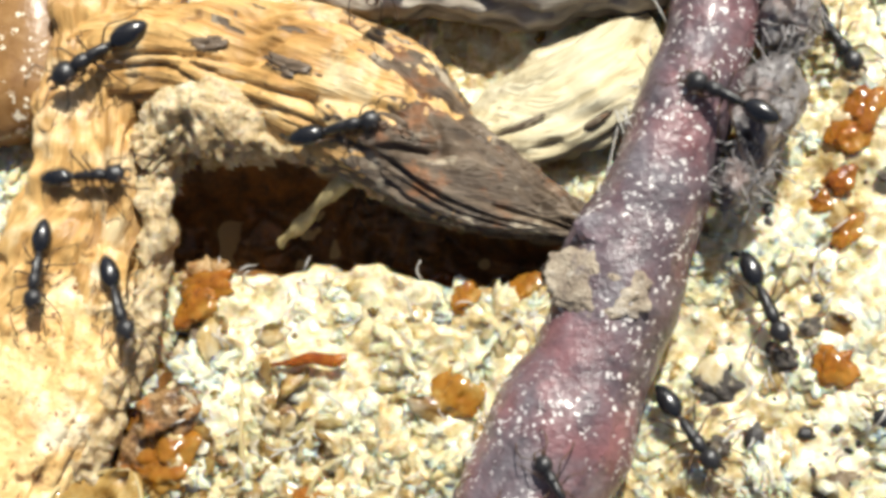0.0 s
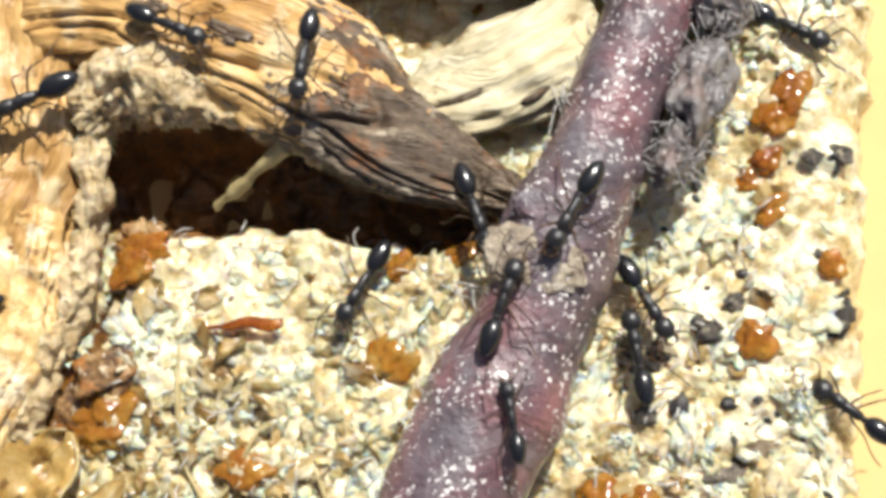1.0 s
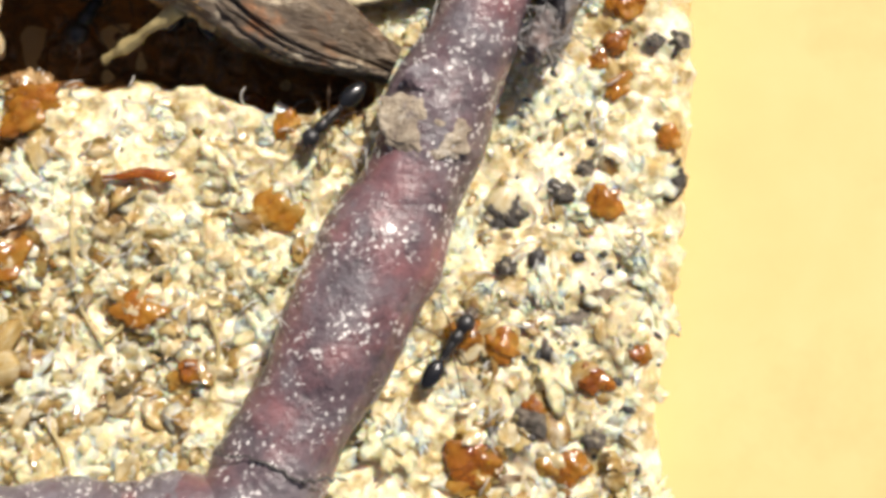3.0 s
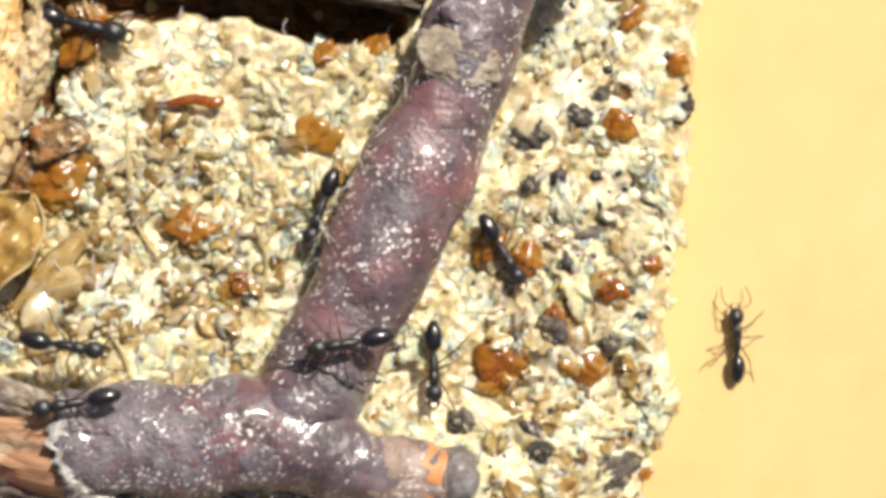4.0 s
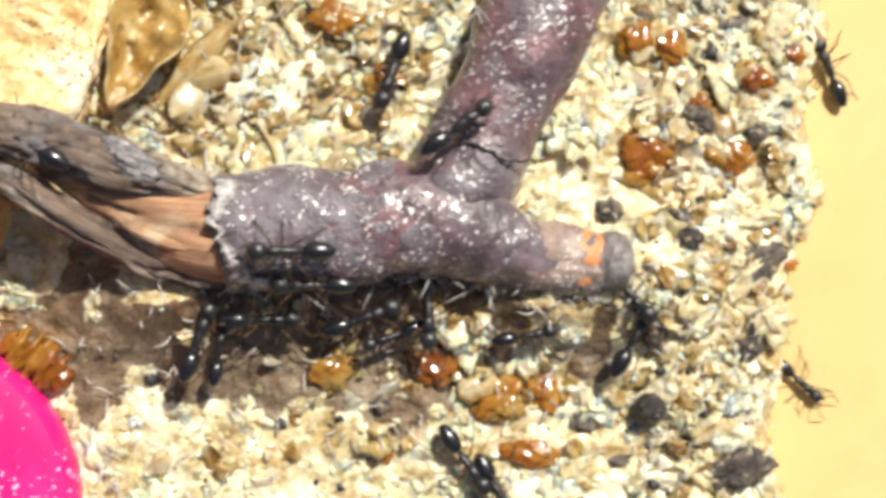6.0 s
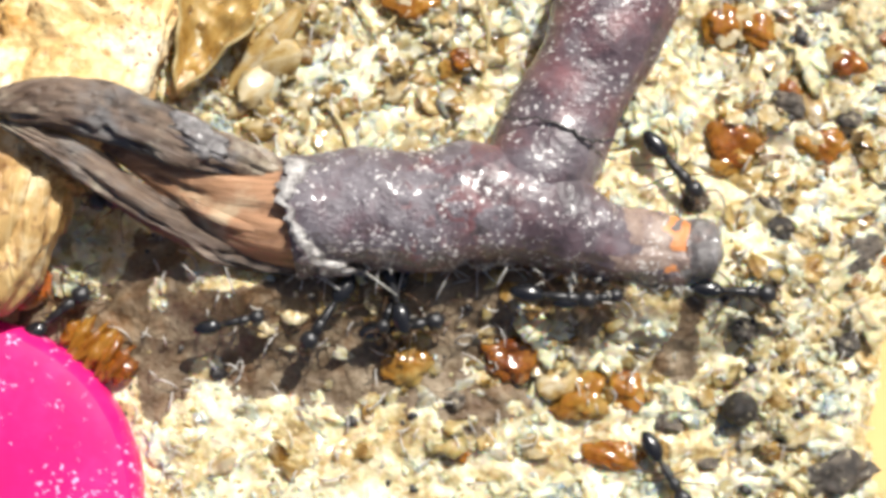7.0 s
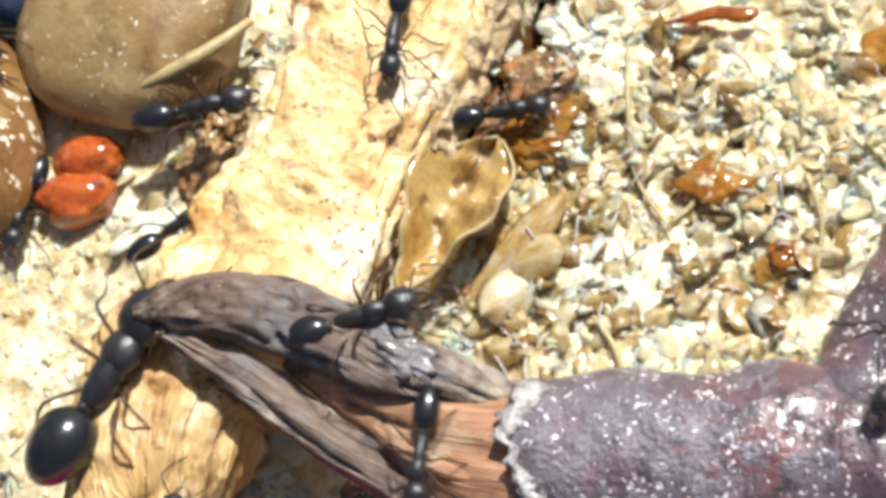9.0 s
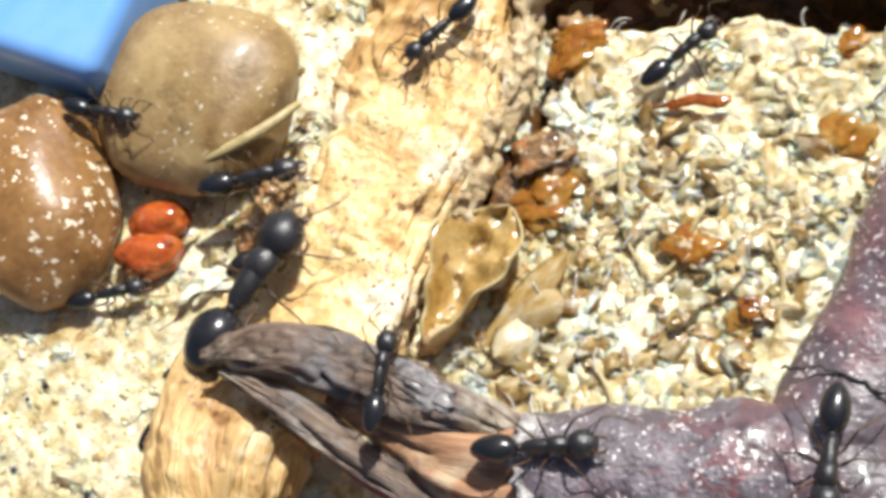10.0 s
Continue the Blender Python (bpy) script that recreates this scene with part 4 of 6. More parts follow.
def build_bits():
    amber = [(0.87, -0.03, 0.169, 0.214, -59), (3.37, 0.1, 0.147, 0.131, 1), (2.62, -1.01, 0.119, 0.147, 71), (-0.11, -0.81, 0.135, 0.191, 81), (-1.16, -0.54, 0.214, 0.158, -19), (-1.36, -0.43, 0.157, 0.112, 11), (3.65, -1.04, 0.086, 0.105, 61), (3.88, 0.61, 0.09, 0.104, 31), (3.31, -1.25, 0.112, 0.139, 81), (2.39, -1.98, 0.157, 0.2, 81), (3.11, -1.89, 0.138, 0.171, 71), (0.3, -1.24, 0.101, 0.09, 1), (2.36, -0.97, 0.158, 0.158, 31), (2.42, -1.88, 0.171, 0.218, 80), (2.87, -1.48, 0.095, 0.109, 60), (2.99, -1.89, 0.104, 0.131, 70), (3.65, -2.77, 0.067, 0.057, 0), (1.21, -3.83, 0.226, 0.171, 20)] + [(0.67, -3.56, 0.185, 0.214, 75), (0.26, -4.27, 0.081, 0.067, 0), (-0.14, -3.6, 0.202, 0.158, 10), (1.54, -3.79, 0.142, 0.166, 60), (1.44, -4.28, 0.112, 0.202, 80), (-1.15, -0.41, 0.202, 0.181, 22), (-1.5, -0.16, 0.21, 0.17, 12), (0.26, -1.29, 0.14, 0.105, 22), (-0.94, 0.77, 0.22, 0.12, 2)] + [(1.22, 0.80, 0.2, 0.12, 20), (0.95, 0.62, 0.12, 0.1, 50), (-1.0, 0.62, 0.2, 0.14, 40), (3.52, 1.62, 0.14, 0.12, 20), (3.64, 1.82, 0.16, 0.12, 70), (3.46, 1.34, 0.13, 0.10, 40), (3.34, 1.20, 0.10, 0.09, 10), (3.48, 1.02, 0.13, 0.1, 60), (1.36, 0.70, 0.14, 0.09, 30), (0.62, 0.86, 0.16, 0.09, -10)]
    for k, (x, y, a, b, rz) in enumerate(amber):
        big = a > 0.15
        a, b = 0.92 * a, 0.92 * b
        lump("resin_chip", x, y, a, b, rz, AMBER, "glossy orange-brown chip stuck in the crust" if not big else "large glossy amber chip half sunk in the crust", "resin chip", "amber chips",
             0.45, k + 1, 0.58, 4, -0.05, 1.3)
    seeds = [(3.87, 0.28, 0.157, 0.143, 21), (3.95, 1.38, 0.09, 0.081, 1), (3.76, 1.36, 0.076, 0.066, 1), (3.05, 0.16, 0.09, 0.117, 61), (2.63, -0.02, 0.124, 0.166, 81), (2.63, -0.41, 0.09, 0.081, 1), (2.41, -0.76, 0.081, 0.057, 21), (3.14, -0.79, 0.18, 0.113, 11), (2.85, -1.57, 0.104, 0.158, 71), (3.33, -1.7, 0.076, 0.081, 1), (2.06, -2.34, 0.099, 0.081, 61), (2.65, -2.39, 0.081, 0.099, 71), (3.43, -2.43, 0.113, 0.081, 21), (3.23, 0.36, 0.085, 0.062, 11), (3.29, -1.7, 0.081, 0.085, 0), (2.7, -2.57, 0.1, 0.133, 70), (3.39, -2.72, 0.218, 0.147, 15), (3.26, -3.44, 0.09, 0.114, 80)] + [(3.16, -4.44, 0.285, 0.199, 15), (0.24, -3.87, 0.081, 0.077, 0), (2.18, -4.36, 0.104, 0.054, 10), (1.86, -4.03, 0.109, 0.104, 0), (2.1, -2.33, 0.095, 0.119, 70), (2.42, -3.32, 0.142, 0.109, 30)]
    for k, (x, y, a, b, rz) in enumerate(seeds):
        a, b = 0.85 * a, 0.85 * b
        lump("dark_seed", x, y, a, b, rz, SEED, "dark grey seed lying in the crust" if a < 0.15 else "large dark grey seed fragment on the crust", "seed", "dark seeds", 0.5, k + 40, 0.6, 4, -0.15, 1.6)
    lump("round_seed", 2.40, -3.94, 0.135, 0.135, 0, SEED, "round blue-black seed on the crust", "seed", "dark seeds", 1.0, 3, 0.08, 3, 0.5)
    husks = [(0.22, -0.83, 0.18, 0.198, 71), (-1.16, -1.28, 0.319, 0.212, 11), (-0.19, -1.48, 0.17, 0.128, 41), (0.5, -1.25, 0.06, 0.202, 81), (-1.36, -1.15, 0.191, 0.149, -19), (2.41, -0.92, 0.248, 0.18, 21), (-1.21, -1.45, 0.32, 0.22, 42), (-0.87, -1.21, 0.2, 0.16, 12), (-0.43, -1.64, 0.131, 0.094, 32), (-1.43, -1.64, 0.18, 0.12, 22), (-0.09, -0.78, 0.15, 0.197, 82), (-0.92, -1.6, 0.15, 0.113, 62), (-0.72, -1.79, 0.169, 0.064, 62)]
    for k, (x, y, a, b, rz) in enumerate(husks):
        shell("seed_husk", x, y, 0.85 * a, 0.8 * b, rz, POD, "translucent golden-tan seed husk", "husk", "husks", k + 1, 26, -0.01)
    for k, (x, y, a, b, rz) in enumerate([(-1.15, -0.15, 0.24, 0.17, 30), (-1.38, -0.42, 0.2, 0.14, 60), (-0.98, 0.85, 0.17, 0.13, 10), (-1.5, -0.72, 0.13, 0.1, 80), (-3.3, -0.62, 0.22, 0.16, 75), (-3.2, -0.25, 0.17, 0.12, 40)]):
        lump("brown_clot", x, y, a, b, rz, CLOT, "dark brown granular clot beside the limb", "clot", "brown clots", 0.6, k + 70, 0.7, 4, -0.1, 2.0)
    # seeds split open: a pale golden shell with a red-brown kernel beside it
    for k, (x, y, a, b, rz) in enumerate([(2.42, -0.98, 0.20, 0.14, 60), (3.02, -1.62, 0.17, 0.12, 100), (2.36, -1.90, 0.18, 0.13, 80), (3.22, -1.22, 0.14, 0.11, 30), (3.56, 1.78, 0.16, 0.11, 20), (3.74, 1.92, 0.13, 0.09, 70), (3.42, 1.10, 0.14, 0.10, 110), (2.60, 0.06, 0.17, 0.13, 60), (1.02, -3.72, 0.2, 0.14, 30)]):
        shell("open_shell", x, y, a, b, rz, POD, "pale golden empty seed shell half sunk in the crust", "husk", "husks", k + 40, 18, 0.0)
    # the long folded pod
    pod = thing("folded_pod", "open golden pod husk with a pale lining beside the limb", "husk", -1.56, -1.08, 0.0)
    n, m, V, F = 30, 20, [], []
    for side in (0, 1):
        for i in range(n + 1):
            u = i / n * 2 - 1
            w = 0.28 * max(1 - abs(u) ** 2.2, 0.0) ** 0.7 * (0.9 + 0.5 * u) * (1 + 0.10 * math.sin(u * 5)) + 0.02
            for j in range(m + 1):
                q = j / m * 2 - 1
                bowl = 0.26 * abs(q) ** 1.8 * (1 - 0.6 * u * u) + 0.10 * math.exp(-(((q + 0.2) / 0.25) ** 2)) * max(0, u + 0.3) - 0.06 * math.exp(-((q - 0.45) / 0.2) ** 2)
                wob = 0.12 * noise.noise(Vector((u * 2.2, q * 1.8, 3.0))) + 0.09 * noise.noise(Vector((u * 4, q * 3.5, 8.0))) + 0.03 * math.sin(q * 9 + u * 2)
                curl = 0.05 * math.sin(u * 2.0)
                V.append((u * 0.56 * U, (q * w + curl) * U, (0.06 + bowl + wob - 0.03 * side) * U))
    h = (n + 1) * (m + 1)
    for i in range(n):
        for j in range(m):
            q = (i * (m + 1) + j, (i + 1) * (m + 1) + j, (i + 1) * (m + 1) + j + 1, i * (m + 1) + j + 1)
            F += [q, tuple(k + h for k in q[::-1])]
    for i in range(n):
        for j in (0, m):
            a, b = i * (m + 1) + j, (i + 1) * (m + 1) + j
            F.append((a, a + h, b + h, b) if j == 0 else (a, b, b + h, a + h))
    turn = pose(0, 0, (settle(-1.56, -1.08) + 0.02) * U, -10, 0, 58)
    part("bowl", mesh_of("bowl", V, F, LINING), pod, "", turn)
    for edge, r in ((m, 0.014), (0, 0.012)):
        pts = [Vector(V[i * (m + 1) + edge]) / U for i in range(0, n + 1, 3)]
        v, f, uv = tube(pts, [0.006] + [r] * (len(pts) - 2) + [0.006], 7)
        part("pod_rim", mesh_of("pod_rim", v, f, FIBRE, uv), pod, "pale rolled rim", turn)
    v, f = blob(83, 0.13, 0.09, 0.08, 0.4, 3, 1.6)
    part("stalk_end", mesh_of("stalk_end", v, f, CLOT), pod, "dark red-brown stalk end", turn @ pose(-0.5 * U, 0.0, 0.08 * U))
    shell("pod_half", -1.22, -1.22, 0.44, 0.12, 50, POD, "narrow grey-gold pod husk beside the open pod", "husk", "husks", 32, 10, 0.03)
    # orange sliver
    v, f, uv = sweep([(-0.29, -0.02, 0.02, 0.01, 0.01), (-0.12, -0.005, 0.04, 0.03, 0.02), (0.05, 0.02, 0.05, 0.05, 0.025), (0.2, 0.0, 0.05, 0.055, 0.03), (0.29, 0.02, 0.04, 0.03, 0.02)], 24, 8, lumpy(71, 0.01, 0.1, 3))
    ob = new("bark_sliver", mesh_of("bark_sliver", v, f, AMBER, uv))
    ob.location = (-0.14 * U, 0.19 * U, (settle(-0.14, 0.19) + 0.05) * U)
    tagged(ob, "thin pointed orange bark sliver on the crust", "sliver")
    # pebbles and the pair of red seeds
    for name, x, y, z, a, b, c, rz, mat, label in [
        ("pebble", -3.86, 0.40, 0.18, 0.80, 0.74, 0.42, -16, PEBBLE, "smooth olive-brown pebble with pale flecks"),
        ("pebble", -5.08, -0.42, 0.2, 0.62, 0.86, 0.44, 22, BROWN, "smooth orange-brown pebble with cream flecks"),
        ("pebble", -2.62, 2.62, 0.15, 0.62, 0.72, 0.40, 10, BROWN, "smooth brown pebble behind the limb")]:
        v, f = blob(int(x * 10) % 17, a, b, c, 0.16, 4, 0.9)
        v = [(math.copysign(abs(p.x / (a * U)) ** 0.8, p.x) * a * U, math.copysign(abs(p.y / (b * U)) ** 0.8, p.y) * b * U, p.z) for p in v]
        ob = new(name, mesh_of(name, v, f, mat))
        ob.matrix_basis = pose(x * U, y * U, z * U, 0, 0, rz)
        tagged(ob, label, "pebble", "pebbles")
    v, f, uv = tube([(-3.84, -0.28, 0.32), (-3.45, -0.16, 0.43), (-3.17, 0.03, 0.38), (-2.97, 0.26, 0.28)], [0.015, 0.04, 0.045, 0.025], 8)
    tagged(new("straw", mesh_of("straw", v, f, FIBRE, uv)), "thin tan straw lying across the olive pebble", "straw")
    for x, y, a, b, s in [(-4.10, -0.55, 0.25, 0.17, 5), (-4.14, -0.82, 0.27, 0.18, 9)]:
        lump("red_seed", x, y, a, b, 4, RED, "glossy red-orange seed beside the pebbles", "seed", "red seeds", 0.9, s, 0.2, 4, 0.4, 1.2)
    lump("red_seed", -2.98, -3.02, 0.22, 0.16, 31, RED, "glossy dark red seed by the pink lid", "seed", "red seeds", 0.9, 12, 0.2, 4, 0.4, 1.2)
    husk = thing("ribbed_husk", "ribbed orange husk beside the pink lid", "husk", -2.42, -3.50, settle(-2.42, -3.5))
    for k in range(7):
        u = (k - 3) / 3
        v, f = blob(k + 50, 0.055, 0.20 * math.sqrt(1.1 - u * u * 0.8), 0.12 * (1.1 - 0.5 * u * u), 0.5, 3, 1.8)
        part("rib", mesh_of("rib", v, f, AMBER), husk, "", pose((0.25 * u * 0.82) * U, (-0.25 * u * 0.57) * U, 0.07 * U, 0, 0, -35 + 8 * math.sin(k * 2)))
    # coloured lids
    profile = [(0.0, 0.30), (0.7, 0.30), (1.15, 0.295), (1.30, 0.27), (1.37, 0.20), (1.39, 0.10), (1.39, -0.08)]
    lid = thing("lid", "scuffed bright pink plastic lid lying on the crust", "lid", -3.46, -4.62, 0.0)
    part("top", lathe("top", profile[:4], PINK), lid)
    part("skirt", lathe("skirt", profile[3:], PINK, False), lid)
    bm = bmesh.new()
    bmesh.ops.create_cube(bm, size=1.0)
    bmesh.ops.scale(bm, vec=(1.6 * U, 1.7 * U, 0.75 * U), verts=bm.verts)
    bmesh.ops.bevel(bm, geom=bm.edges[:], offset=0.16 * U, segments=5, affect="EDGES", profile=0.5)
    me = bpy.data.meshes.new("blue_block")
    bm.to_mesh(me)
    bm.free()
    me.materials.append(BLUE)
    me.polygons.foreach_set("use_smooth", [True] * len(me.polygons))
    ob = new("blue_block", me)
    ob.matrix_basis = pose(-4.99 * U, 1.41 * U, 0.36 * U, 0, 0, -19)
    tagged(ob, "smooth blue plastic block with rounded corners", "block")


def lathe(name, profile, mat, capped=True):
    n = 72
    V, F = [(0, 0, profile[0][1] * U)] if capped else [], []
    rings = profile[1:] if capped else profile
    for r, h in rings:
        for k in range(n):
            a = 2 * math.pi * k / n
            V.append((r * math.cos(a) * U, r * math.sin(a) * U, (h + 0.006 * math.sin(3 * a)) * U))
    s = 1 if capped else 0
    for k in range(n if capped else 0):
        F.append((0, 1 + k, 1 + (k + 1) % n))
    for i in range(len(rings) - 1):
        for k in range(n):
            p, q = s + i * n + k, s + i * n + (k + 1) % n
            F.append((p, p + n, q + n, q))
    return mesh_of(name, V, F, mat)


def build_fibres():
    """Stems and fibres that can be told apart, then the uncountable fuzz."""
    rows = [((-0.62, 0.05), (-0.60, -0.35), (-0.55, -0.75), (-0.33, -1.1)), ((0.42, -0.80), (0.50, -1.05), (0.48, -1.3), (0.42, -1.5)), ((-0.75, -1.62), (-0.62, -1.8), (-0.55, -2.02), (-0.5, -2.1)),
            ((3.5, -2.1), (3.6, -2.18), (3.62, -2.0), (3.75, -1.95)), ((-1.75, -0.5), (-1.72, -0.2), (-1.6, 0.1), (-1.45, 0.3)), ((-1.55, 0.62), (-1.2, 0.45), (-0.95, 0.3), (-0.85, 0.15)),
            ((-0.35, -1.05), (-0.2, -0.9), (-0.05, -0.6), (0.0, -0.5))]
    for k, r in enumerate(rows):
        pts = [(x, y, settle(x, y) + 0.045 + 0.02 * math.sin(k + i)) for i, (x, y) in enumerate(r)]
        v, f, uv = tube(pts, [0.013, 0.019, 0.015, 0.007], 7)
        tagged(new("plant_stalk", mesh_of("plant_stalk", v, f, FIBRE, uv)), "dry curved tan stalk lying on the crust", "stalk", "stalks")
    rng = np.random.default_rng(5)
    V, F, base = [], [], 0
    for k in range(600):
        x, y = rng.uniform(-2.2, 3.7), rng.uniform(-4.5, 1.0)
        if x > edge_x(y) - 0.1:
            continue
        z, a, ln = settle(x, y), rng.uniform(0, 6.3), rng.uniform(0.06, 0.22)
        bend = rng.uniform(-0.5, 0.5)
        pts = [(x, y, z + 0.01), (x + ln * 0.5 * math.cos(a), y + ln * 0.5 * math.sin(a), z + rng.uniform(0.05, 0.12)), (x + ln * math.cos(a + bend), y + ln * math.sin(a + bend), z + rng.uniform(0.02, 0.12))]
        v, f, uv = sweep([(*p, r, r) for p, r in zip(pts, (0.008, 0.007, 0.004))], 4, 4)
        V.append(v)
        F += [tuple(i + base for i in q) for q in f]
        base += len(v)
    tagged(new("fuzz", mesh_of("fuzz", np.concatenate(V), F, STEEL)), "fine pale fibres standing out of the crust", "fibres", kind="stuff")


def build_flakes():
    """Thin curled flakes of husk, each lying by itself."""
    rng = np.random.default_rng(77)
    kinds = []
    for k in range(8):
        n, m, V, F = 7, 6, [], []
        for side in (0, 1):
            for i in range(n):
                for j in range(m):
                    u, s = i / (n - 1) * 2 - 1, j / (m - 1) * 2 - 1
                    edge = 1 + 0.50 * noise.noise(Vector((u * 1.9 + k * 9, s * 1.9, 2.0)))
                    x, y = u * edge * (1 - 0.35 * s * s), s * edge * 0.62 * (1 - 0.3 * u * u)
                    z = 0.22 * (0.5 - y * y) + 0.40 * noise.noise(Vector((u * 1.3, s * 1.3, k * 5.0))) - 0.03 * side
                    V.append((x * U * 0.1, y * U * 0.1, z * U * 0.1))
        h = n * m
        for i in range(n - 1):
            for j in range(m - 1):
                q = (i * m + j, (i + 1) * m + j, (i + 1) * m + j + 1, i * m + j + 1)
                F += [q, tuple(p + h for p in q[::-1])]
        for i in range(n - 1):
            F += [(i * m, i * m + h, (i + 1) * m + h, (i + 1) * m), (i * m + m - 1, (i + 1) * m + m - 1, (i + 1) * m + m - 1 + h, i * m + m - 1 + h)]
        for j in range(m - 1):
            F += [(j, j + 1, j + 1 + h, j + h), ((n - 1) * m + j, (n - 1) * m + j + h, (n - 1) * m + j + 1 + h, (n - 1) * m + j + 1)]
        kinds.append(mesh_of("husk_flake", V, F, POD))
    made = 0
    while made < 170:
        x, y = rng.uniform(-2.2, 3.6), rng.uniform(-4.5, 1.0)
        if rng.random() > float(zone_husk(np.array([x]), np.array([y]))[0]) + 0.08 or x > edge_x(y) - 0.1:
            continue
        s = rng.uniform(0.5, 1.6)
        ob = new("husk_flake", kinds[rng.integers(8)])
        ob.matrix_basis = pose(x * U, y * U, (settle(x, y) + 0.025) * U, rng.uniform(-35, 35), rng.uniform(-35, 35), rng.uniform(0, 360)) @ Matrix.Diagonal((s, s, s, 1))
        tagged(ob, "small curled flake of golden husk on the crust" if s < 1 else "curled flake of golden husk on the crust", "husk", "husk flakes")
        made += 1


# ---- ants ----
def ball(seed, c, s, rough=0.04, level=3, taper=0.0):
    v, f = blob(seed, *s, rough, level, 1.2)
    out = []
    for p in v:
        k = 1 + taper * (p.x / (s[0] * U))
        out.append((p.x + c[0] * U, p.y * k + c[1] * U, p.z * k + c[2] * U))
    return out, f


def joined(*pieces):
    V, F = [], []
    for v, f in pieces:
        n = len(V)
        V += [tuple(p) for p in v]
        F += [tuple(i + n for i in q) for q in f]
    return V, F


def build_ant(size, head, girth, label):
    """An ant that looks along +x and stands on z = 0; size is its length in cm."""
    s = size
    t = thing("ant", label, "ant", group="ants")

    def piece(name, vf, mat, text="", parent=t, at=(0, 0, 0)):
        v = [(p[0] - at[0] * U, p[1] - at[1] * U, p[2] - at[2] * U) for p in vf[0]]
        return part(name, mesh_of(name, v, vf[1], mat), parent, text, pose(at[0] * U, at[1] * U, at[2] * U))

    h = head
    hd = piece("head", joined(ball(1, (0.36 * s, 0, 0.14 * s), (0.112 * s * h, 0.102 * s * h, 0.085 * s * h), 0.04, 3, -0.12),
                              ball(4, (0.36 * s + 0.04 * s * h, 0.085 * s * h, 0.16 * s), (0.02 * s, 0.014 * s, 0.018 * s), 0, 1),
                              ball(4, (0.36 * s + 0.04 * s * h, -0.085 * s * h, 0.16 * s), (0.02 * s, 0.014 * s, 0.018 * s), 0, 1)), ANT, "", t, (0.30 * s, 0, 0.14 * s))
    for k in (1, -1):
        pts = [(0.06 * s + 0.09 * s * h, k * 0.05 * s * h, -0.02 * s), (0.08 * s + 0.12 * s * h, k * 0.05 * s, -0.03 * s), (0.10 * s + 0.13 * s * h, k * 0.012 * s, -0.03 * s)]
        v, f, uv = tube(pts, [0.02 * s, 0.016 * s, 0.004 * s], 6)
        part("mandible", mesh_of("mandible", v, f, LEG, uv), hd)
        pts = [(0.06 * s + 0.06 * s * h, k * 0.03 * s, 0.03 * s), (0.13 * s + 0.06 * s * h, k * 0.12 * s, 0.10 * s), (0.17 * s + 0.06 * s * h, k * 0.16 * s, 0.10 * s), (0.26 * s + 0.06 * s * h, k * 0.17 * s, 0.02 * s), (0.36 * s + 0.06 * s * h, k * 0.15 * s, -0.07 * s)]
        v, f, uv = tube(pts, [0.007 * s, 0.0055 * s, 0.005 * s, 0.0055 * s, 0.004 * s], 6)
        part("antenna", mesh_of("antenna", v, f, LEG, uv), hd, "thin elbowed antenna")
    piece("thorax", joined(ball(2, (0.185 * s, 0, 0.15 * s), (0.11 * s, 0.064 * s * girth, 0.070 * s)), ball(3, (0.09 * s, 0, 0.145 * s), (0.17 * s, 0.052 * s * girth, 0.060 * s)),
                           ball(5, (0.015 * s, 0, 0.135 * s), (0.11 * s, 0.050 * s * girth, 0.058 * s))), ANT)
    piece("petiole", joined(ball(6, (-0.085 * s, 0, 0.125 * s), (0.03 * s, 0.036 * s, 0.058 * s), 0.05, 2), ball(6, (-0.06 * s, 0, 0.105 * s), (0.05 * s, 0.018 * s, 0.02 * s), 0.05, 2)), ANT)
    piece("gaster", ball(7, (-0.275 * s, 0, 0.125 * s), (0.18 * s, 0.098 * s * girth, 0.086 * s * girth), 0.03, 3, 0.16), GASTER, "glossy black gaster")
    for k in (1, -1):
        for x, dx, reach in ((0.19, 0.24, 0.26), (0.10, -0.06, 0.30), (0.03, -0.32, 0.28)):
            at = (x * s, k * 0.035 * s, 0.11 * s)
            pts = [(0, 0, 0), (0.10 * dx * s, k * 0.04 * s, -0.03 * s), (0.5 * dx * s, k * 0.48 * reach * s, 0.10 * s), (0.85 * dx * s, k * 0.80 * reach * s, -0.05 * s), (1.1 * dx * s, k * reach * s, -0.105 * s), (1.3 * dx * s, k * 1.12 * reach * s, -0.108 * s)]
            v, f, uv = tube(pts, [0.016 * s, 0.011 * s, 0.009 * s, 0.0055 * s, 0.0035 * s, 0.0025 * s], 6)
            part("leg", mesh_of("leg", v, f, LEG, uv), t, "", pose(at[0] * U, at[1] * U, at[2] * U))
    return t


SIZES = {"small": (0.58, 0.92, 1.0, "small black worker ant with long thin legs", 5), "medium": (0.72, 0.95, 1.02, "black worker ant with long thin legs", 39),
         "large": (0.86, 1.04, 1.08, "large glossy black worker ant", 5), "major": (1.34, 1.18, 1.42, "very large black soldier ant with a broad round head", 1)}
COLONY = {}


def build_ants():
    for kind, (size, head, girth, label, count) in SIZES.items():
        first = build_ant(size, head, girth, label)
        COLONY[kind] = [first] + [copy_thing(first, Matrix()) for k in range(count - 1)]


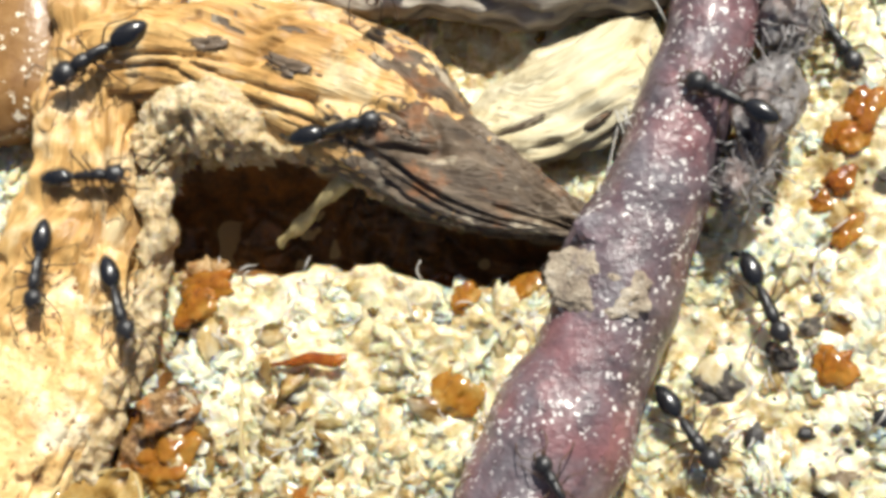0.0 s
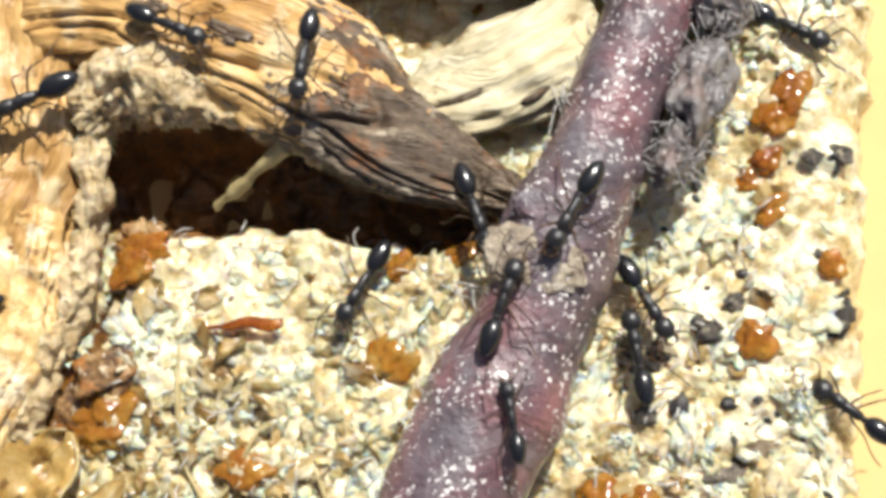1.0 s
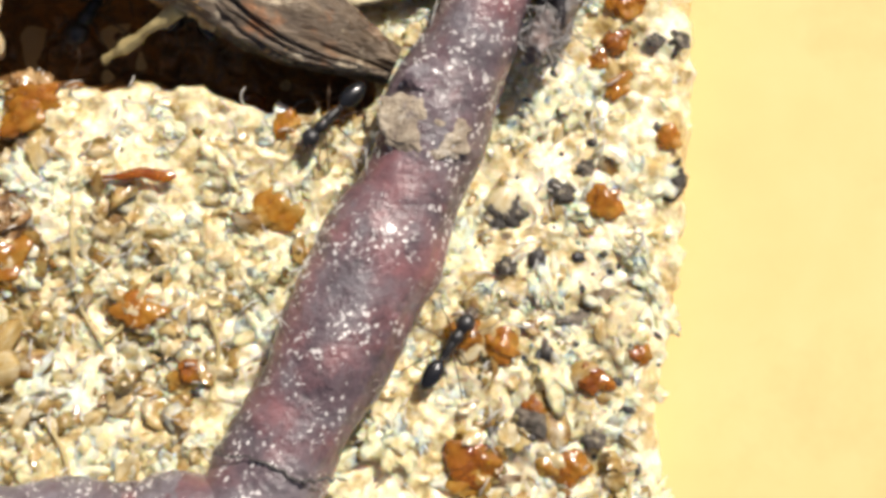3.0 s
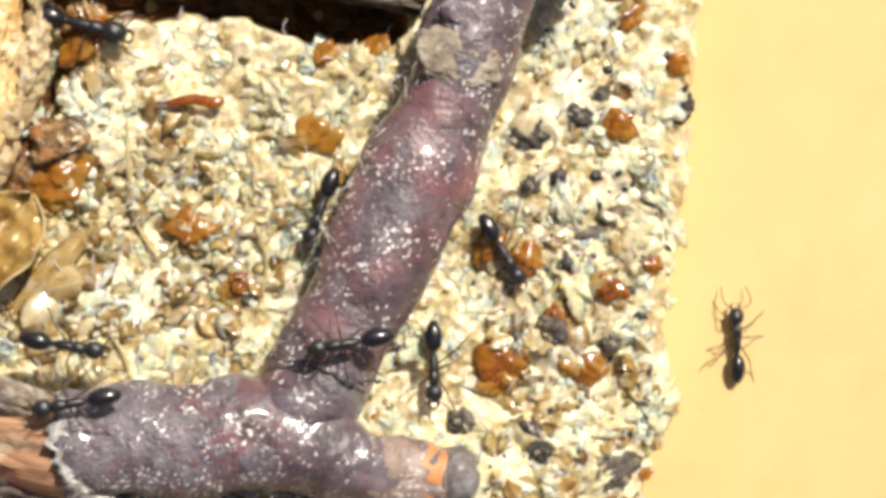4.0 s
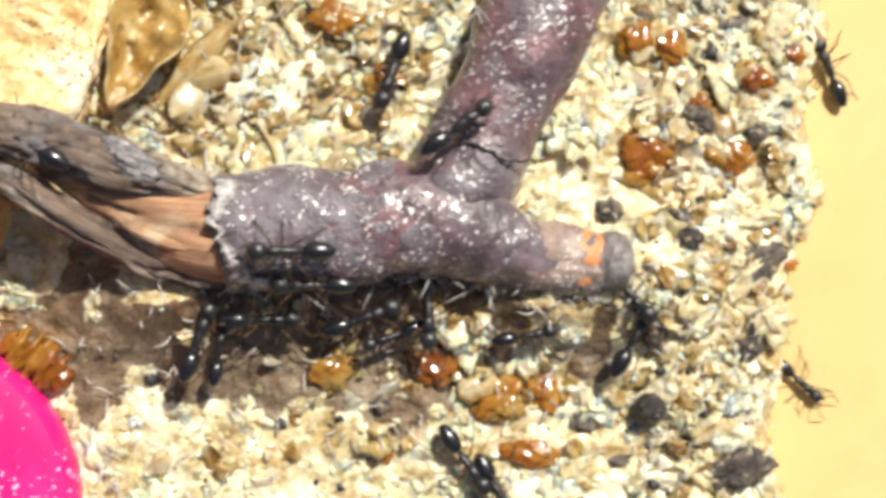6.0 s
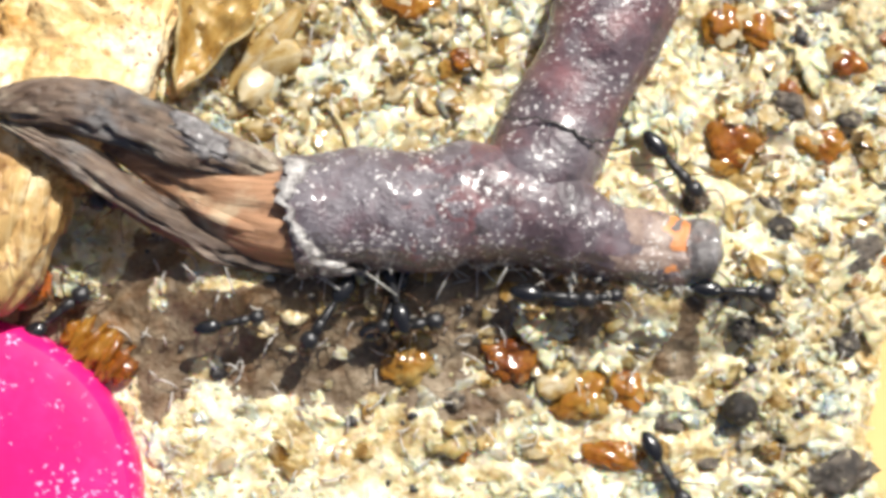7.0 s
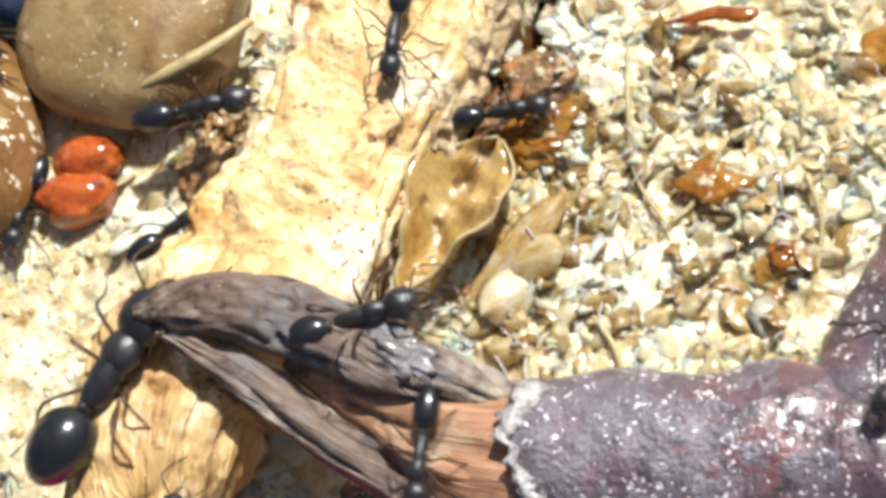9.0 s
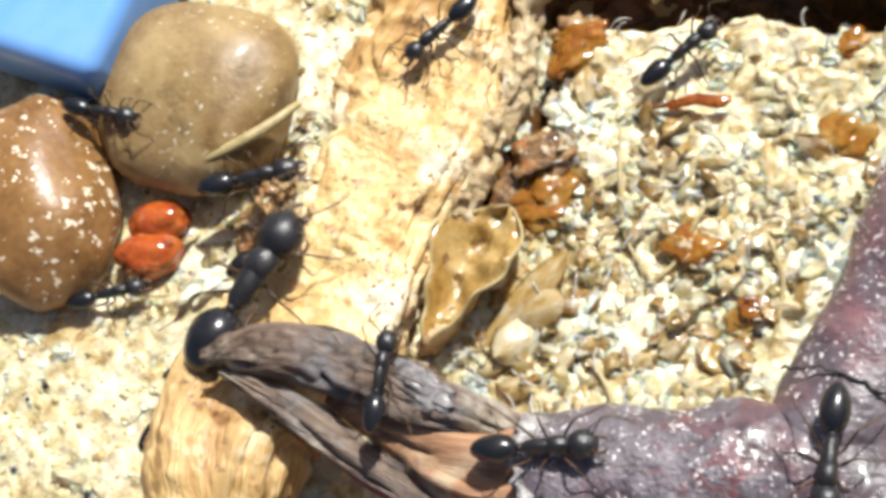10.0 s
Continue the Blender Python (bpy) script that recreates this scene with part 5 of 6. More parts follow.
def crawl(kind, rows):
    """One ant and its way: rows of seconds, x, y, z (cm) and heading (degrees)."""
    ant = COLONY[kind].pop()
    walk(ant, [(t, pose(x * U, y * U, z * U, 0, 0, h)) for t, x, y, z, h in rows])
    legs = [o for o in ant.children if o.name.startswith("leg")]
    for k, leg in enumerate(legs):
        x, y, z = leg.location
        steps = []
        for n in range(51):
            t = n / 5
            now = [r for r in rows if r[0] <= t + 0.01][-1]
            nxt = [r for r in rows if r[0] > t + 0.01]
            pace = math.hypot(nxt[0][1] - now[1], nxt[0][2] - now[2]) / (nxt[0][0] - now[0]) if nxt else 0
            swing = min(14.0, 10 * pace + 2) * (1 if (n + k) % 2 else -1) * (1 if k < 3 else -1)
            steps.append((t, pose(x, y, z, 0, 0, swing)))
        walk(leg, steps)


# ---- build ----
build_ground()
build_twig()
build_wood()
build_bits()
build_fibres()
build_flakes()
build_ants()
scatter("crumbs", 1300, CRUMB, (0.010, 0.05), zone_main, "loose cream and tan crumbs of food mash", 100, squash=(0.25, 0.5), sink=0.8, level=2, tip=0.7, ragged=0.25)
scatter("curds", 680, CURD, (0.05, 0.18), zone_main, "soft pale wet lumps of food mash", 500, squash=(0.2, 0.34), sink=1.15, level=4, tip=0.25, ragged=0.22)
scatter("husks", 1700, HUSK, (0.03, 0.115), zone_husk, "translucent golden seed husks and flakes", 200, squash=(0.04, 0.10), sink=0.3, tip=0.6, level=2, ragged=0.4)
scatter("grit", 420, GRIT, (0.012, 0.06), zone_grit, "dark grit and seed fragments", 300, sink=0.6)
scatter("sand", 5000, CRUMB, (0.012, 0.035), zone_sand, "fine pale sand grains", 400, sink=0.6)


def motions():
    crawl('large', [(0, -1.59, 2.34, 0.62, 210), (0.2, -1.39, 2.2, 0.62, 236), (0.5, -1.31, 1.71, 0.62, 258), (1, -1.6, 1.69, 0.62, 205), (1.5, -1.49, 2.0, 0.62, 191), (1.65, -1.68, 2.48, 0.31, 145), (1.8, -1.88, 2.95, 0, 99), (10, -1.5, 2.5, 0, 99)])
    crawl('medium', [(0, 0.57, 2.82, 0.78, 250), (0.5, 0.62, 2.32, 0.78, 250), (1, 0.41, 1.91, 0.78, 263), (1.5, 0.26, 1.82, 0.78, 206), (2, 0.24, 1.59, 0.78, 242), (2.2, 0.16, 1.35, 0.78, 243), (2.35, 0.06, 1.48, 0.22, 322), (2.5, 0.2, 1.6, -0.35, 401), (10, 0.2, 1.6, -0.35, 401)])
    crawl('medium', [(0, -1.57, 3.24, 0.72, 330), (0.5, -1.0, 2.64, 0.72, 330), (1, -0.61, 2.18, 0.72, 336), (1.5, -0.76, 1.78, 0.72, 266), (2, -0.94, 1.57, 0.72, 202), (2.1, -0.84, 1.72, 0.36, 142), (2.2, -0.74, 1.86, 0.01, 83), (2.3, -0.4, 1.75, -0.35, 23), (10, -0.4, 1.75, -0.35, 23)])
    crawl('medium', [(0, -1.72, 1.46, 0.5, 0), (0.2, -1.91, 1.75, 0.5, -30), (0.5, -2.03, 1.68, 0.5, -18), (1, -2.39, 1.46, 0.5, -9), (1.15, -2.61, 1.78, 0.25, 52), (1.3, -2.83, 2.11, 0, 112), (10, -2.25, 1.75, 0, 112)])
    crawl('medium', [(0, -2.0, 0.84, 0.48, 268), (0.2, -2.15, 0.95, 0.48, 280), (0.5, -2.31, 0.9, 0.48, 270), (1, -2.63, 0.44, 0.48, 271), (1.1, -2.71, 1.0, 0.32, 330), (1.2, -2.76, 1.55, 0.16, 388), (1.3, -2.83, 2.11, 0, 447), (10, -2.25, 1.75, 0, 447)])
    crawl('medium', [(0, -1.42, 0.6, 0.4, 292), (0.2, -1.33, 0.26, 0.4, 292), (0.5, -1.37, 0.58, 0.4, 360), (0.75, -1.72, 0.4, 0.4, 280), (1, -2.06, 0.21, 0.4, 201), (1.5, -2.22, -0.03, 0.4, 201), (1.7, -2.51, 1.01, 0.2, 150), (1.9, -2.25, 1.75, 0, 98), (10, -2.25, 1.75, 0, 98)])
    crawl('medium', [(0, 0.18, 1.65, 0.62, 10), (0.2, 0.67, 1.64, 0.62, 0), (0.5, 1.23, 1.61, 0.62, 2), (1, 1.51, 0.96, 0.3, -69), (1.5, 1.47, 0.93, 0.3, -99), (2, 1.73, 1.06, 0.4, -128), (2.2, 1.71, 0.9, 0.4, -127), (2.4, 0.84, 1.27, 0.03, -167), (2.6, 0.2, 1.6, -0.35, -207), (10, 0.2, 1.6, -0.35, -207)])
    crawl('medium', [(0, 2.83, 1.64, 0.75, 150), (0.2, 2.71, 1.54, 0.75, 200), (0.5, 2.6, 1.34, 0.8, 265), (1, 2.24, 0.82, 0.82, 241), (1.25, 2.32, 0.9, 0.82, 181), (1.5, 2.39, 0.97, 0.82, 121), (1.75, 2.7, 0.97, 0.56, 56), (2, 2.99, 0.96, 0.3, -8), (2.2, 3.05, 1.73, 0.15, 38), (2.4, 3, 2.5, 0, 83), (10, 3, 2.5, 0, 83)])
    crawl('medium', [(0, 2.95, 0.53, 0.12, 292), (0.2, 2.91, 0.71, 0.12, 300), (0.5, 2.8, 0.55, 0.12, 335), (1, 2.64, 0.37, 0.12, 301), (1.5, 2.89, 0.87, 0.12, 301), (2, 3.0, 0.22, 0.12, 322), (2.2, 2.95, 0.11, 0.12, 323), (2.5, 2.94, 1.32, 0.06, 385), (2.8, 3, 2.5, 0, 447), (10, 3, 2.5, 0, 447)])
    crawl('medium', [(0, 2.45, -0.3, 0.12, 305), (0.2, 2.39, -0.34, 0.12, 300), (0.35, 2.41, -0.22, 0.12, 230), (0.5, 2.42, -0.09, 0.12, 160), (1, 2.6, -0.05, 0.12, 101), (1.5, 2.44, 0.31, 0.12, 101), (2, 2.48, -0.43, 0.12, 32), (2.2, 2.69, -0.74, 0.12, 13), (2.85, 2.29, -1.04, 0.12, 54), (3.5, 1.95, -1.36, 0.12, 96), (3.67, 1.92, -1.52, 0.12, 154), (3.83, 1.88, -1.69, 0.12, 213), (4, 1.85, -1.85, 0.12, 271), (4.5, 1.52, -2.3, 0.12, 290), (5, 2.2, -2.63, 0.27, 320), (5.5, 2.45, -3.3, 0.22, 302), (5.75, 2.33, -3.34, 0.21, 361), (6, 2.22, -3.38, 0.19, 420), (6.17, 1.73, -3.92, 0.13, 476), (6.33, 1.24, -4.46, 0.06, 532), (6.5, 0.75, -5, 0, 588), (10, 0.75, -5, 0, 588)])
    crawl('medium', [(0, 1.09, -1.2, 0.8, 65), (0.5, 1.49, -0.74, 0.8, 65), (1, 1.77, 0.16, 0.8, 71), (1.17, 1.89, 0.01, 0.8, 128), (1.33, 2.0, -0.16, 0.8, 184), (1.5, 2.12, -0.31, 0.8, 241), (2, 1.84, -0.4, 0.8, 262), (2.2, 1.63, -0.43, 0.8, 258), (2.45, 0.73, 0.67, 0.23, 189), (2.7, 0.2, 1.6, -0.35, 120), (10, 0.2, 1.6, -0.35, 120)])
    crawl('small', [(0, 1.77, -0.81, 0.8, 120), (0.5, 1.86, -1.31, 0.8, 100), (1, 1.86, -0.56, 0.8, 101), (1.5, 2.41, 0.36, 0.5, 81), (2, 2.65, 1.12, 0.8, 62), (2.2, 2.74, 1.34, 0.8, 63), (2.5, 2.25, 2.5, 0, 95), (10, 2.25, 2.5, 0, 95)])
    crawl('medium', [(0, 3.44, 2.36, 0.02, 300), (0.25, 3.4, 2.35, 0.02, 250), (0.5, 3.38, 2.36, 0.02, 200), (0.75, 3.49, 2.32, 0.02, 266), (1, 3.6, 2.29, 0.02, 331), (1.5, 3.78, 1.89, 0.02, 301), (2, 3.28, 1.93, 0.3, 302), (2.15, 3.2, 2.23, 0.15, 382), (2.3, 3, 2.5, 0, 461), (10, 3, 2.5, 0, 461)])
    crawl('medium', [(0, 3.91, -0.28, -0.1, 170), (0.5, 3.99, -0.52, -0.1, 170), (1, 4.0, -0.38, -0.1, 143), (1.2, 3.76, -0.21, 0.06, 145), (1.3, 3.6, -0.07, 0.1, 130), (1.5, 3.38, 0.27, 0.12, 125), (1.65, 3.24, 0.34, 0.12, 140), (1.85, 3.24, 0.46, 0.1, 80), (2.1, 3.38, 0.75, 0.1, 65), (2.6, 3.6, 1.7, 0.1, 80), (3.1, 3.6, 2.7, 0.1, 95), (10, 3.6, 2.9, 0.1, 95)])
    crawl('medium', [(0, 5.35, 0.25, -0.75, 131), (0.7, 5.1, 0.4, -0.75, 131), (1, 4.98, 0.7, -0.75, 126), (1.5, 4.9, 1.01, -0.75, 126), (1.6, 4.83, 1.08, -0.75, 120), (1.8, 4.73, 1.15, -0.75, 105), (2, 4.68, 1.18, -0.75, 129), (2.2, 4.51, 1.51, -0.75, 113), (2.6, 3.75, 2.5, 0, 138), (10, 3.75, 2.5, 0, 138)])
    crawl('medium', [(0, 4.5, -2.75, -0.75, -8), (3.2, 4.5, -2.75, -0.75, -8), (3.35, 4.58, -2.76, -0.75, 49), (3.5, 4.65, -2.77, -0.75, 106), (4, 4.57, -1.73, -0.75, 92), (4.2, 4.35, -1.58, -0.75, 116), (4.5, 4.19, -1.48, -0.75, 128), (5, 4.12, -1.36, -0.75, 154), (5.5, 4.12, -1.53, -0.75, 170), (5.7, 4.06, -1.33, -0.75, 130), (6, 4.2, -1.1, -0.75, 113), (6.2, 4.42, -0.88, -0.75, 95), (6.35, 4.84, -1.06, -0.75, 36), (6.5, 5.25, -1.25, -0.75, -24), (10, 5.25, -1.25, -0.75, -24)])
    crawl('small', [(0, 2.25, -3.5, 0, 41), (4.1, 2.25, -3.5, 0, 41), (4.23, 2.62, -3.17, -0.02, 101), (4.37, 3, -2.85, -0.03, 160), (4.5, 3.37, -2.52, -0.05, 220), (4.67, 3.38, -2.51, -0.05, 160), (4.83, 3.39, -2.51, -0.05, 100), (5, 3.4, -2.5, -0.05, 40), (5.5, 3.34, -2.94, -0.1, 118), (5.6, 3.32, -3.12, -0.15, 39), (5.7, 3.3, -3.29, -0.2, -40), (6, 3.89, -3.76, -0.75, -42), (6.2, 4.17, -3.9, -0.75, -22), (6.5, 5.25, -4.25, -0.75, -18), (10, 5.25, -4.25, -0.75, -18)])
    crawl('large', [(0, -0.64, 2.08, -0.35, -127), (2.9, -0.4, 1.75, -0.35, -127), (3.3, -1.26, 0.62, 0.08, -69), (3.5, -1.23, 0.49, 0.08, -67), (4, -1.02, 0.79, 0.08, -13), (4.5, -1.4, 0.3, 0.08, 60), (4.9, -1.5, 1.75, 0, 94), (10, -1.5, 1.75, 0, 94)])
    crawl('medium', [(0, 0.06, 1.86, -0.35, -69), (0.7, 0.05, 1.86, -0.35, -69), (1, 0.73, 0.49, 0.1, -119), (1.25, 0.77, 0.73, -0.05, -54), (1.5, 0.8, 0.95, -0.2, 11), (2, 1.09, 0.41, 0.1, -13), (2.65, 1.19, 0.57, 0.1, -84), (3.3, 1.39, 0.74, 0.1, -154), (3.5, 1.28, 0.5, 0.1, -144), (4, 0.94, -0.62, 0.1, -109), (4.5, 0.45, -1.2, 0.1, -120), (5, 0.42, -1.21, 0.1, -120), (5.5, 0.19, -1.75, 0.1, -110), (6, 0.34, -1.23, 0.1, -110), (6.3, 1.3, -0.49, 0.05, -36), (6.6, 2.25, 0.25, 0, 38), (10, 2.25, 0.25, 0, 38)])
    crawl('medium', [(0, 1.5, -2.75, 0, 106), (3.2, 1.5, -2.75, 0, 106), (3.5, 1.21, -1.76, 0.85, 87), (3.75, 1.19, -1.73, 0.85, 139), (4, 1.17, -1.69, 0.85, 191), (4.25, 0.79, -1.84, 0.85, 123), (4.5, 0.42, -1.99, 0.85, 55), (4.67, 0.34, -2.19, 0.85, -3), (4.83, 0.26, -2.38, 0.85, -62), (5, 0.18, -2.58, 0.85, -120), (5.25, -0.11, -2.44, 0.85, -75), (5.5, -0.41, -2.3, 0.85, -30), (5.75, -0.43, -2.49, 0.85, -105), (6, -0.46, -2.68, 0.85, -180), (6.2, -0.6, -2.59, 0.85, -180), (6.5, -0.68, -3.8, 0.42, -137), (6.8, -0.75, -5, 0, -94), (10, -0.75, -5, 0, -94)])
    crawl('medium', [(0, -1.5, -2.75, 0, 67), (3.2, -1.5, -2.75, 0, 67), (3.5, -1.13, -1.86, 0.45, 81), (3.75, -1.08, -1.8, 0.45, 36), (4, -1.03, -1.74, 0.45, -9), (4.5, -0.51, -2.01, 0.45, -8), (4.67, -0.7, -2.06, 0.45, -65), (4.83, -0.88, -2.12, 0.45, -123), (5, -1.07, -2.17, 0.45, -180), (5.5, -2.02, -2.02, 0.45, -200), (6, -2.32, -1.92, 0.9, -210), (6.2, -2.06, -1.95, 0.9, -210), (7.3, -2.2, -2.56, 0.4, -182), (7.5, -2.38, -2.41, 0.4, -182), (7.75, -2.31, -2.51, 0.35, -240), (8, -2.24, -2.61, 0.3, -299), (8.2, -2.24, -3.43, 0.15, -374), (8.4, -2.25, -4.25, 0, -450), (10, -2.25, -4.25, 0, -450)])
    crawl('medium', [(0, 0.75, -2.75, 0, 48), (3.4, 0.75, -2.75, 0, 48), (3.7, 1.57, -1.84, 0.03, -6), (4, 2.39, -0.94, 0.06, -59), (4.5, 2.48, -1.4, 0.06, -50), (5, 2.69, -1.79, 0.06, -25), (5.5, 2.45, -3.97, 0.06, -60), (6, 1.15, -4.54, 0.06, -60), (6.3, 1.5, -5.75, 0, -74), (10, 1.5, -5.75, 0, -74)])
    crawl('medium', [(0, -0.75, -3.5, 0, 94), (3.7, -0.75, -3.5, 0, 94), (3.85, -0.8, -2.82, 0.42, 142), (4, -0.84, -2.15, 0.85, 191), (4.25, -0.42, -2.4, 0.85, 266), (4.5, -0.01, -2.65, 0.85, 340), (4.75, 0.04, -2.66, 0.85, 385), (5, 0.1, -2.66, 0.85, 430), (5.25, 0.15, -2.79, 0.68, 365), (5.5, 0.19, -2.93, 0.5, 300), (5.75, -0.05, -2.93, 0.53, 240), (6, -0.29, -2.93, 0.55, 180), (6.65, -0.26, -3.02, 0.4, 135), (7.3, -0.22, -3.1, 0.24, 90), (7.37, -0.25, -3.08, 0.25, 150), (7.43, -0.27, -3.05, 0.25, 210), (7.5, -0.3, -3.03, 0.26, 270), (7.75, -0.17, -3, 0.26, 326), (8, -0.04, -2.98, 0.26, 381), (8.15, -0.02, -3.62, 0.13, 326), (8.3, 0, -4.25, 0, 272), (10, 0, -4.25, 0, 272)])
    crawl('medium', [(0, 2.25, -4.25, 0, 97), (4.1, 2.25, -4.25, 0, 97), (4.3, 2.16, -3.53, 0.15, 18), (4.5, 2.07, -2.81, 0.3, -60), (4.75, 2.06, -2.85, 0.3, 10), (5, 2.06, -2.89, 0.3, 80), (5.5, 2.04, -2.37, 0.3, 100), (5.75, 2.09, -2.67, 0.3, 26), (6, 2.15, -2.98, 0.3, -48), (6.2, 2.3, -2.85, 0.3, -2), (7.3, 2.25, -3.11, 0.3, -5), (7.5, 2.17, -2.97, 0.3, 2), (8, 1.93, -2.97, 0.3, -39), (8.3, 2.25, -2.75, 0, 35), (10, 2.25, -2.75, 0, 35)])
    crawl('medium', [(0, 0.75, -4.25, 0, 90), (4.9, 0.75, -4.25, 0, 90), (5.5, 0.74, -1.86, 0.85, 30), (5.9, 0.62, -1.84, 0.85, 35), (6, 0.75, -1.77, 0.85, 36), (6.2, 1.13, -1.7, 0.85, 5), (6.8, 2.25, 0.25, 0, 60), (10, 2.25, 0.25, 0, 60)])
    crawl('medium', [(0, 2.25, -5, 0, 94), (5.5, 2.25, -5, 0, 94), (5.85, 2.16, -3.62, 0.06, 22), (6.2, 2.06, -2.23, 0.12, -50), (7.3, 1.86, -2.08, 0.12, -50), (7.5, 1.92, -2.23, 0.12, -25), (7.7, 1.74, -2.25, 0.12, -60), (8, 1.98, -2.81, 0.37, -59), (8.3, 2.25, -2.75, 0, 13), (10, 2.25, -2.75, 0, 13)])
    crawl('medium', [(0, 0, -4.25, 0, 68), (4.7, 0, -4.25, 0, 68), (5, 0.29, -3.53, 0.06, 5), (5.5, 0.54, -3.93, 0.06, -5), (6, 0.89, -4.3, 0.06, -55), (6.2, 0.95, -4.35, 0.06, -60), (7.3, 2.12, -4.41, 0.06, -60), (7.6, 2.25, -5, 0, -78), (10, 2.25, -5, 0, -78)])
    crawl('medium', [(0, -3.75, -2.75, 0, -4), (6.8, -3.75, -2.75, 0, -4), (7.05, -2.78, -2.82, 0.15, -44), (7.3, -1.8, -2.88, 0.31, -85), (7.5, -1.67, -2.74, 0.25, -40), (8, -2.59, -2.65, 0.05, 31), (8.3, -2.62, -2.30, 0.5, 86), (8.5, -2.27, -2.20, 0.95, 93), (8.6, -2.30, -2.61, 0.6, 34), (8.7, -2.29, -3.06, 0.2, -25), (8.8, -2.25, -3.5, 0, -84), (10, -2.25, -3.5, 0, -84)])
    crawl('large', [(0, -3.69, 0.39, 0, -60), (7.5, -3, 0.25, 0, -60), (8, -2, -1.49, 0.5, -69), (8.3, -1.82, -1.83, 0.85, -84), (8.5, -1.62, -2.11, 0.85, -79), (8.75, -1.76, -1.99, 0.85, -31), (9, -1.9, -1.88, 0.85, 17), (9.3, -1.53, -2.19, 0.85, -28), (9.5, -1.53, -2.18, 0.85, -30), (9.6, -1.41, -2.31, 0.85, -33), (10, -0.88, -2.39, 0.85, 4)])
    crawl('medium', [(0, -4.5, -1.25, 0, -6), (7.7, -4.5, -1.25, 0, -6), (8, -3.44, -1.37, 0.2, 21), (8.3, -3.5, -1.17, 0.2, 23), (8.5, -3.48, -1.33, 0.2, 41), (9, -3.33, -1.13, 0.2, 34), (9.3, -3.14, -1.07, 0.2, 32), (9.6, -3.16, -0.97, 0.2, 42), (10, -3.12, -0.85, 0.2, 42)])
    crawl('large', [(0, -3.69, 0.39, 0, -102), (7.7, -3, 0.25, 0, -102), (7.85, -3.11, -0.27, 0.15, -50), (8, -3.22, -0.79, 0.3, 1), (8.5, -3.25, -0.34, 0.3, -9), (9, -3.25, -0.39, 0.3, 10), (9.3, -3.18, -0.44, 0.3, 14), (9.5, -3.26, -0.38, 0.3, 17), (9.6, -3.27, -0.35, 0.3, 17), (10, -3.25, -0.37, 0.3, 10)])
    crawl('major', [(0, -4.5, -3.5, 0, -16), (8, -4.5, -3.5, 0, -16), (8.15, -4.08, -3.62, 0.35, 28), (8.3, -3.65, -3.75, 0.7, 71), (8.5, -3.47, -3.29, 0.76, 61), (9, -3.35, -2.25, 0.68, 59), (9.3, -3.07, -1.77, 0.68, 72), (9.5, -3.24, -1.48, 0.68, 82), (9.6, -3.31, -1.47, 0.68, 90), (10, -2.99, -1.36, 0.6, 60)])
    crawl('medium', [(0, -4.5, -1.25, 0, 38), (8.2, -4.5, -1.25, 0, 38), (8.35, -4.4, -1.18, 0.01, -26), (8.5, -4.31, -1.1, 0.02, -89), (9, -4.46, -0.85, 0.02, -103), (9.3, -4.45, -1.01, 0.02, -106), (9.4, -4.44, -1.08, 0.02, -43), (9.5, -4.42, -1.15, 0.02, 20), (9.6, -4.46, -1.15, 0.02, 20), (10, -4.43, -1.14, 0.02, 12)])
    crawl('medium', [(0, -3.69, 0.39, 0, -23), (8.2, -3, 0.25, 0, -23), (8.5, -1.86, -0.24, 0.5, -89), (9, -1.9, 0.01, 0.5, -93), (9.3, -1.89, -1.04, 0.5, -93), (9.5, -2.11, -1.3, 0.5, -103), (9.53, -2.11, -1.33, 0.5, -161), (9.57, -2.1, -1.35, 0.5, -220), (9.6, -2.1, -1.38, 0.5, -278), (10, -1.86, -2.02, 0.95, -276)])
    crawl('medium', [(0, -3.69, 0.39, 0, -23), (7.9, -3, 0.25, 0, -23), (8.3, -1.48, -0.41, 0.12, -29), (8.5, -1.32, -0.67, 0.12, -39), (9, -1.36, -0.4, 0.12, 7), (9.3, -1.01, -0.09, 0.12, 57), (9.5, -0.83, 0.22, 0.12, 52), (9.6, -0.63, 0.31, 0.12, 44), (10, -0.21, 0.52, 0.12, 40)])
    crawl('medium', [(0, 0.06, 1.86, -0.35, -63), (7.6, 0.2, 1.6, -0.35, -63), (7.95, 0.84, 0.32, 0.25, 9), (8.3, 1.49, -0.96, 0.85, 81), (8.5, 1.11, -1.71, 0.85, 63), (8.67, 1.07, -1.83, 0.85, 119), (8.83, 1.02, -1.95, 0.85, 176), (9, 0.98, -2.07, 0.85, 232), (9.15, 1.24, -2.04, 0.42, 300), (9.3, 1.5, -2, 0, 368), (10, 1.5, -2, 0, 368)])
    crawl('medium', [(0, -4.5, -2.75, 0, -5), (7.6, -4.5, -2.75, 0, -5), (7.8, -3.7, -2.82, 0.4, 40), (8, -2.89, -2.88, 0.8, 86), (8.3, -2.93, -3, 0.8, 91), (8.5, -2.81, -3.08, 0.8, 61), (9, -2.92, -3.11, 0.8, 62), (9.1, -2.95, -3.24, 0.53, 7), (9.2, -2.97, -3.37, 0.27, -47), (9.3, -3, -3.5, 0, -102), (10, -3, -3.5, 0, -102)])
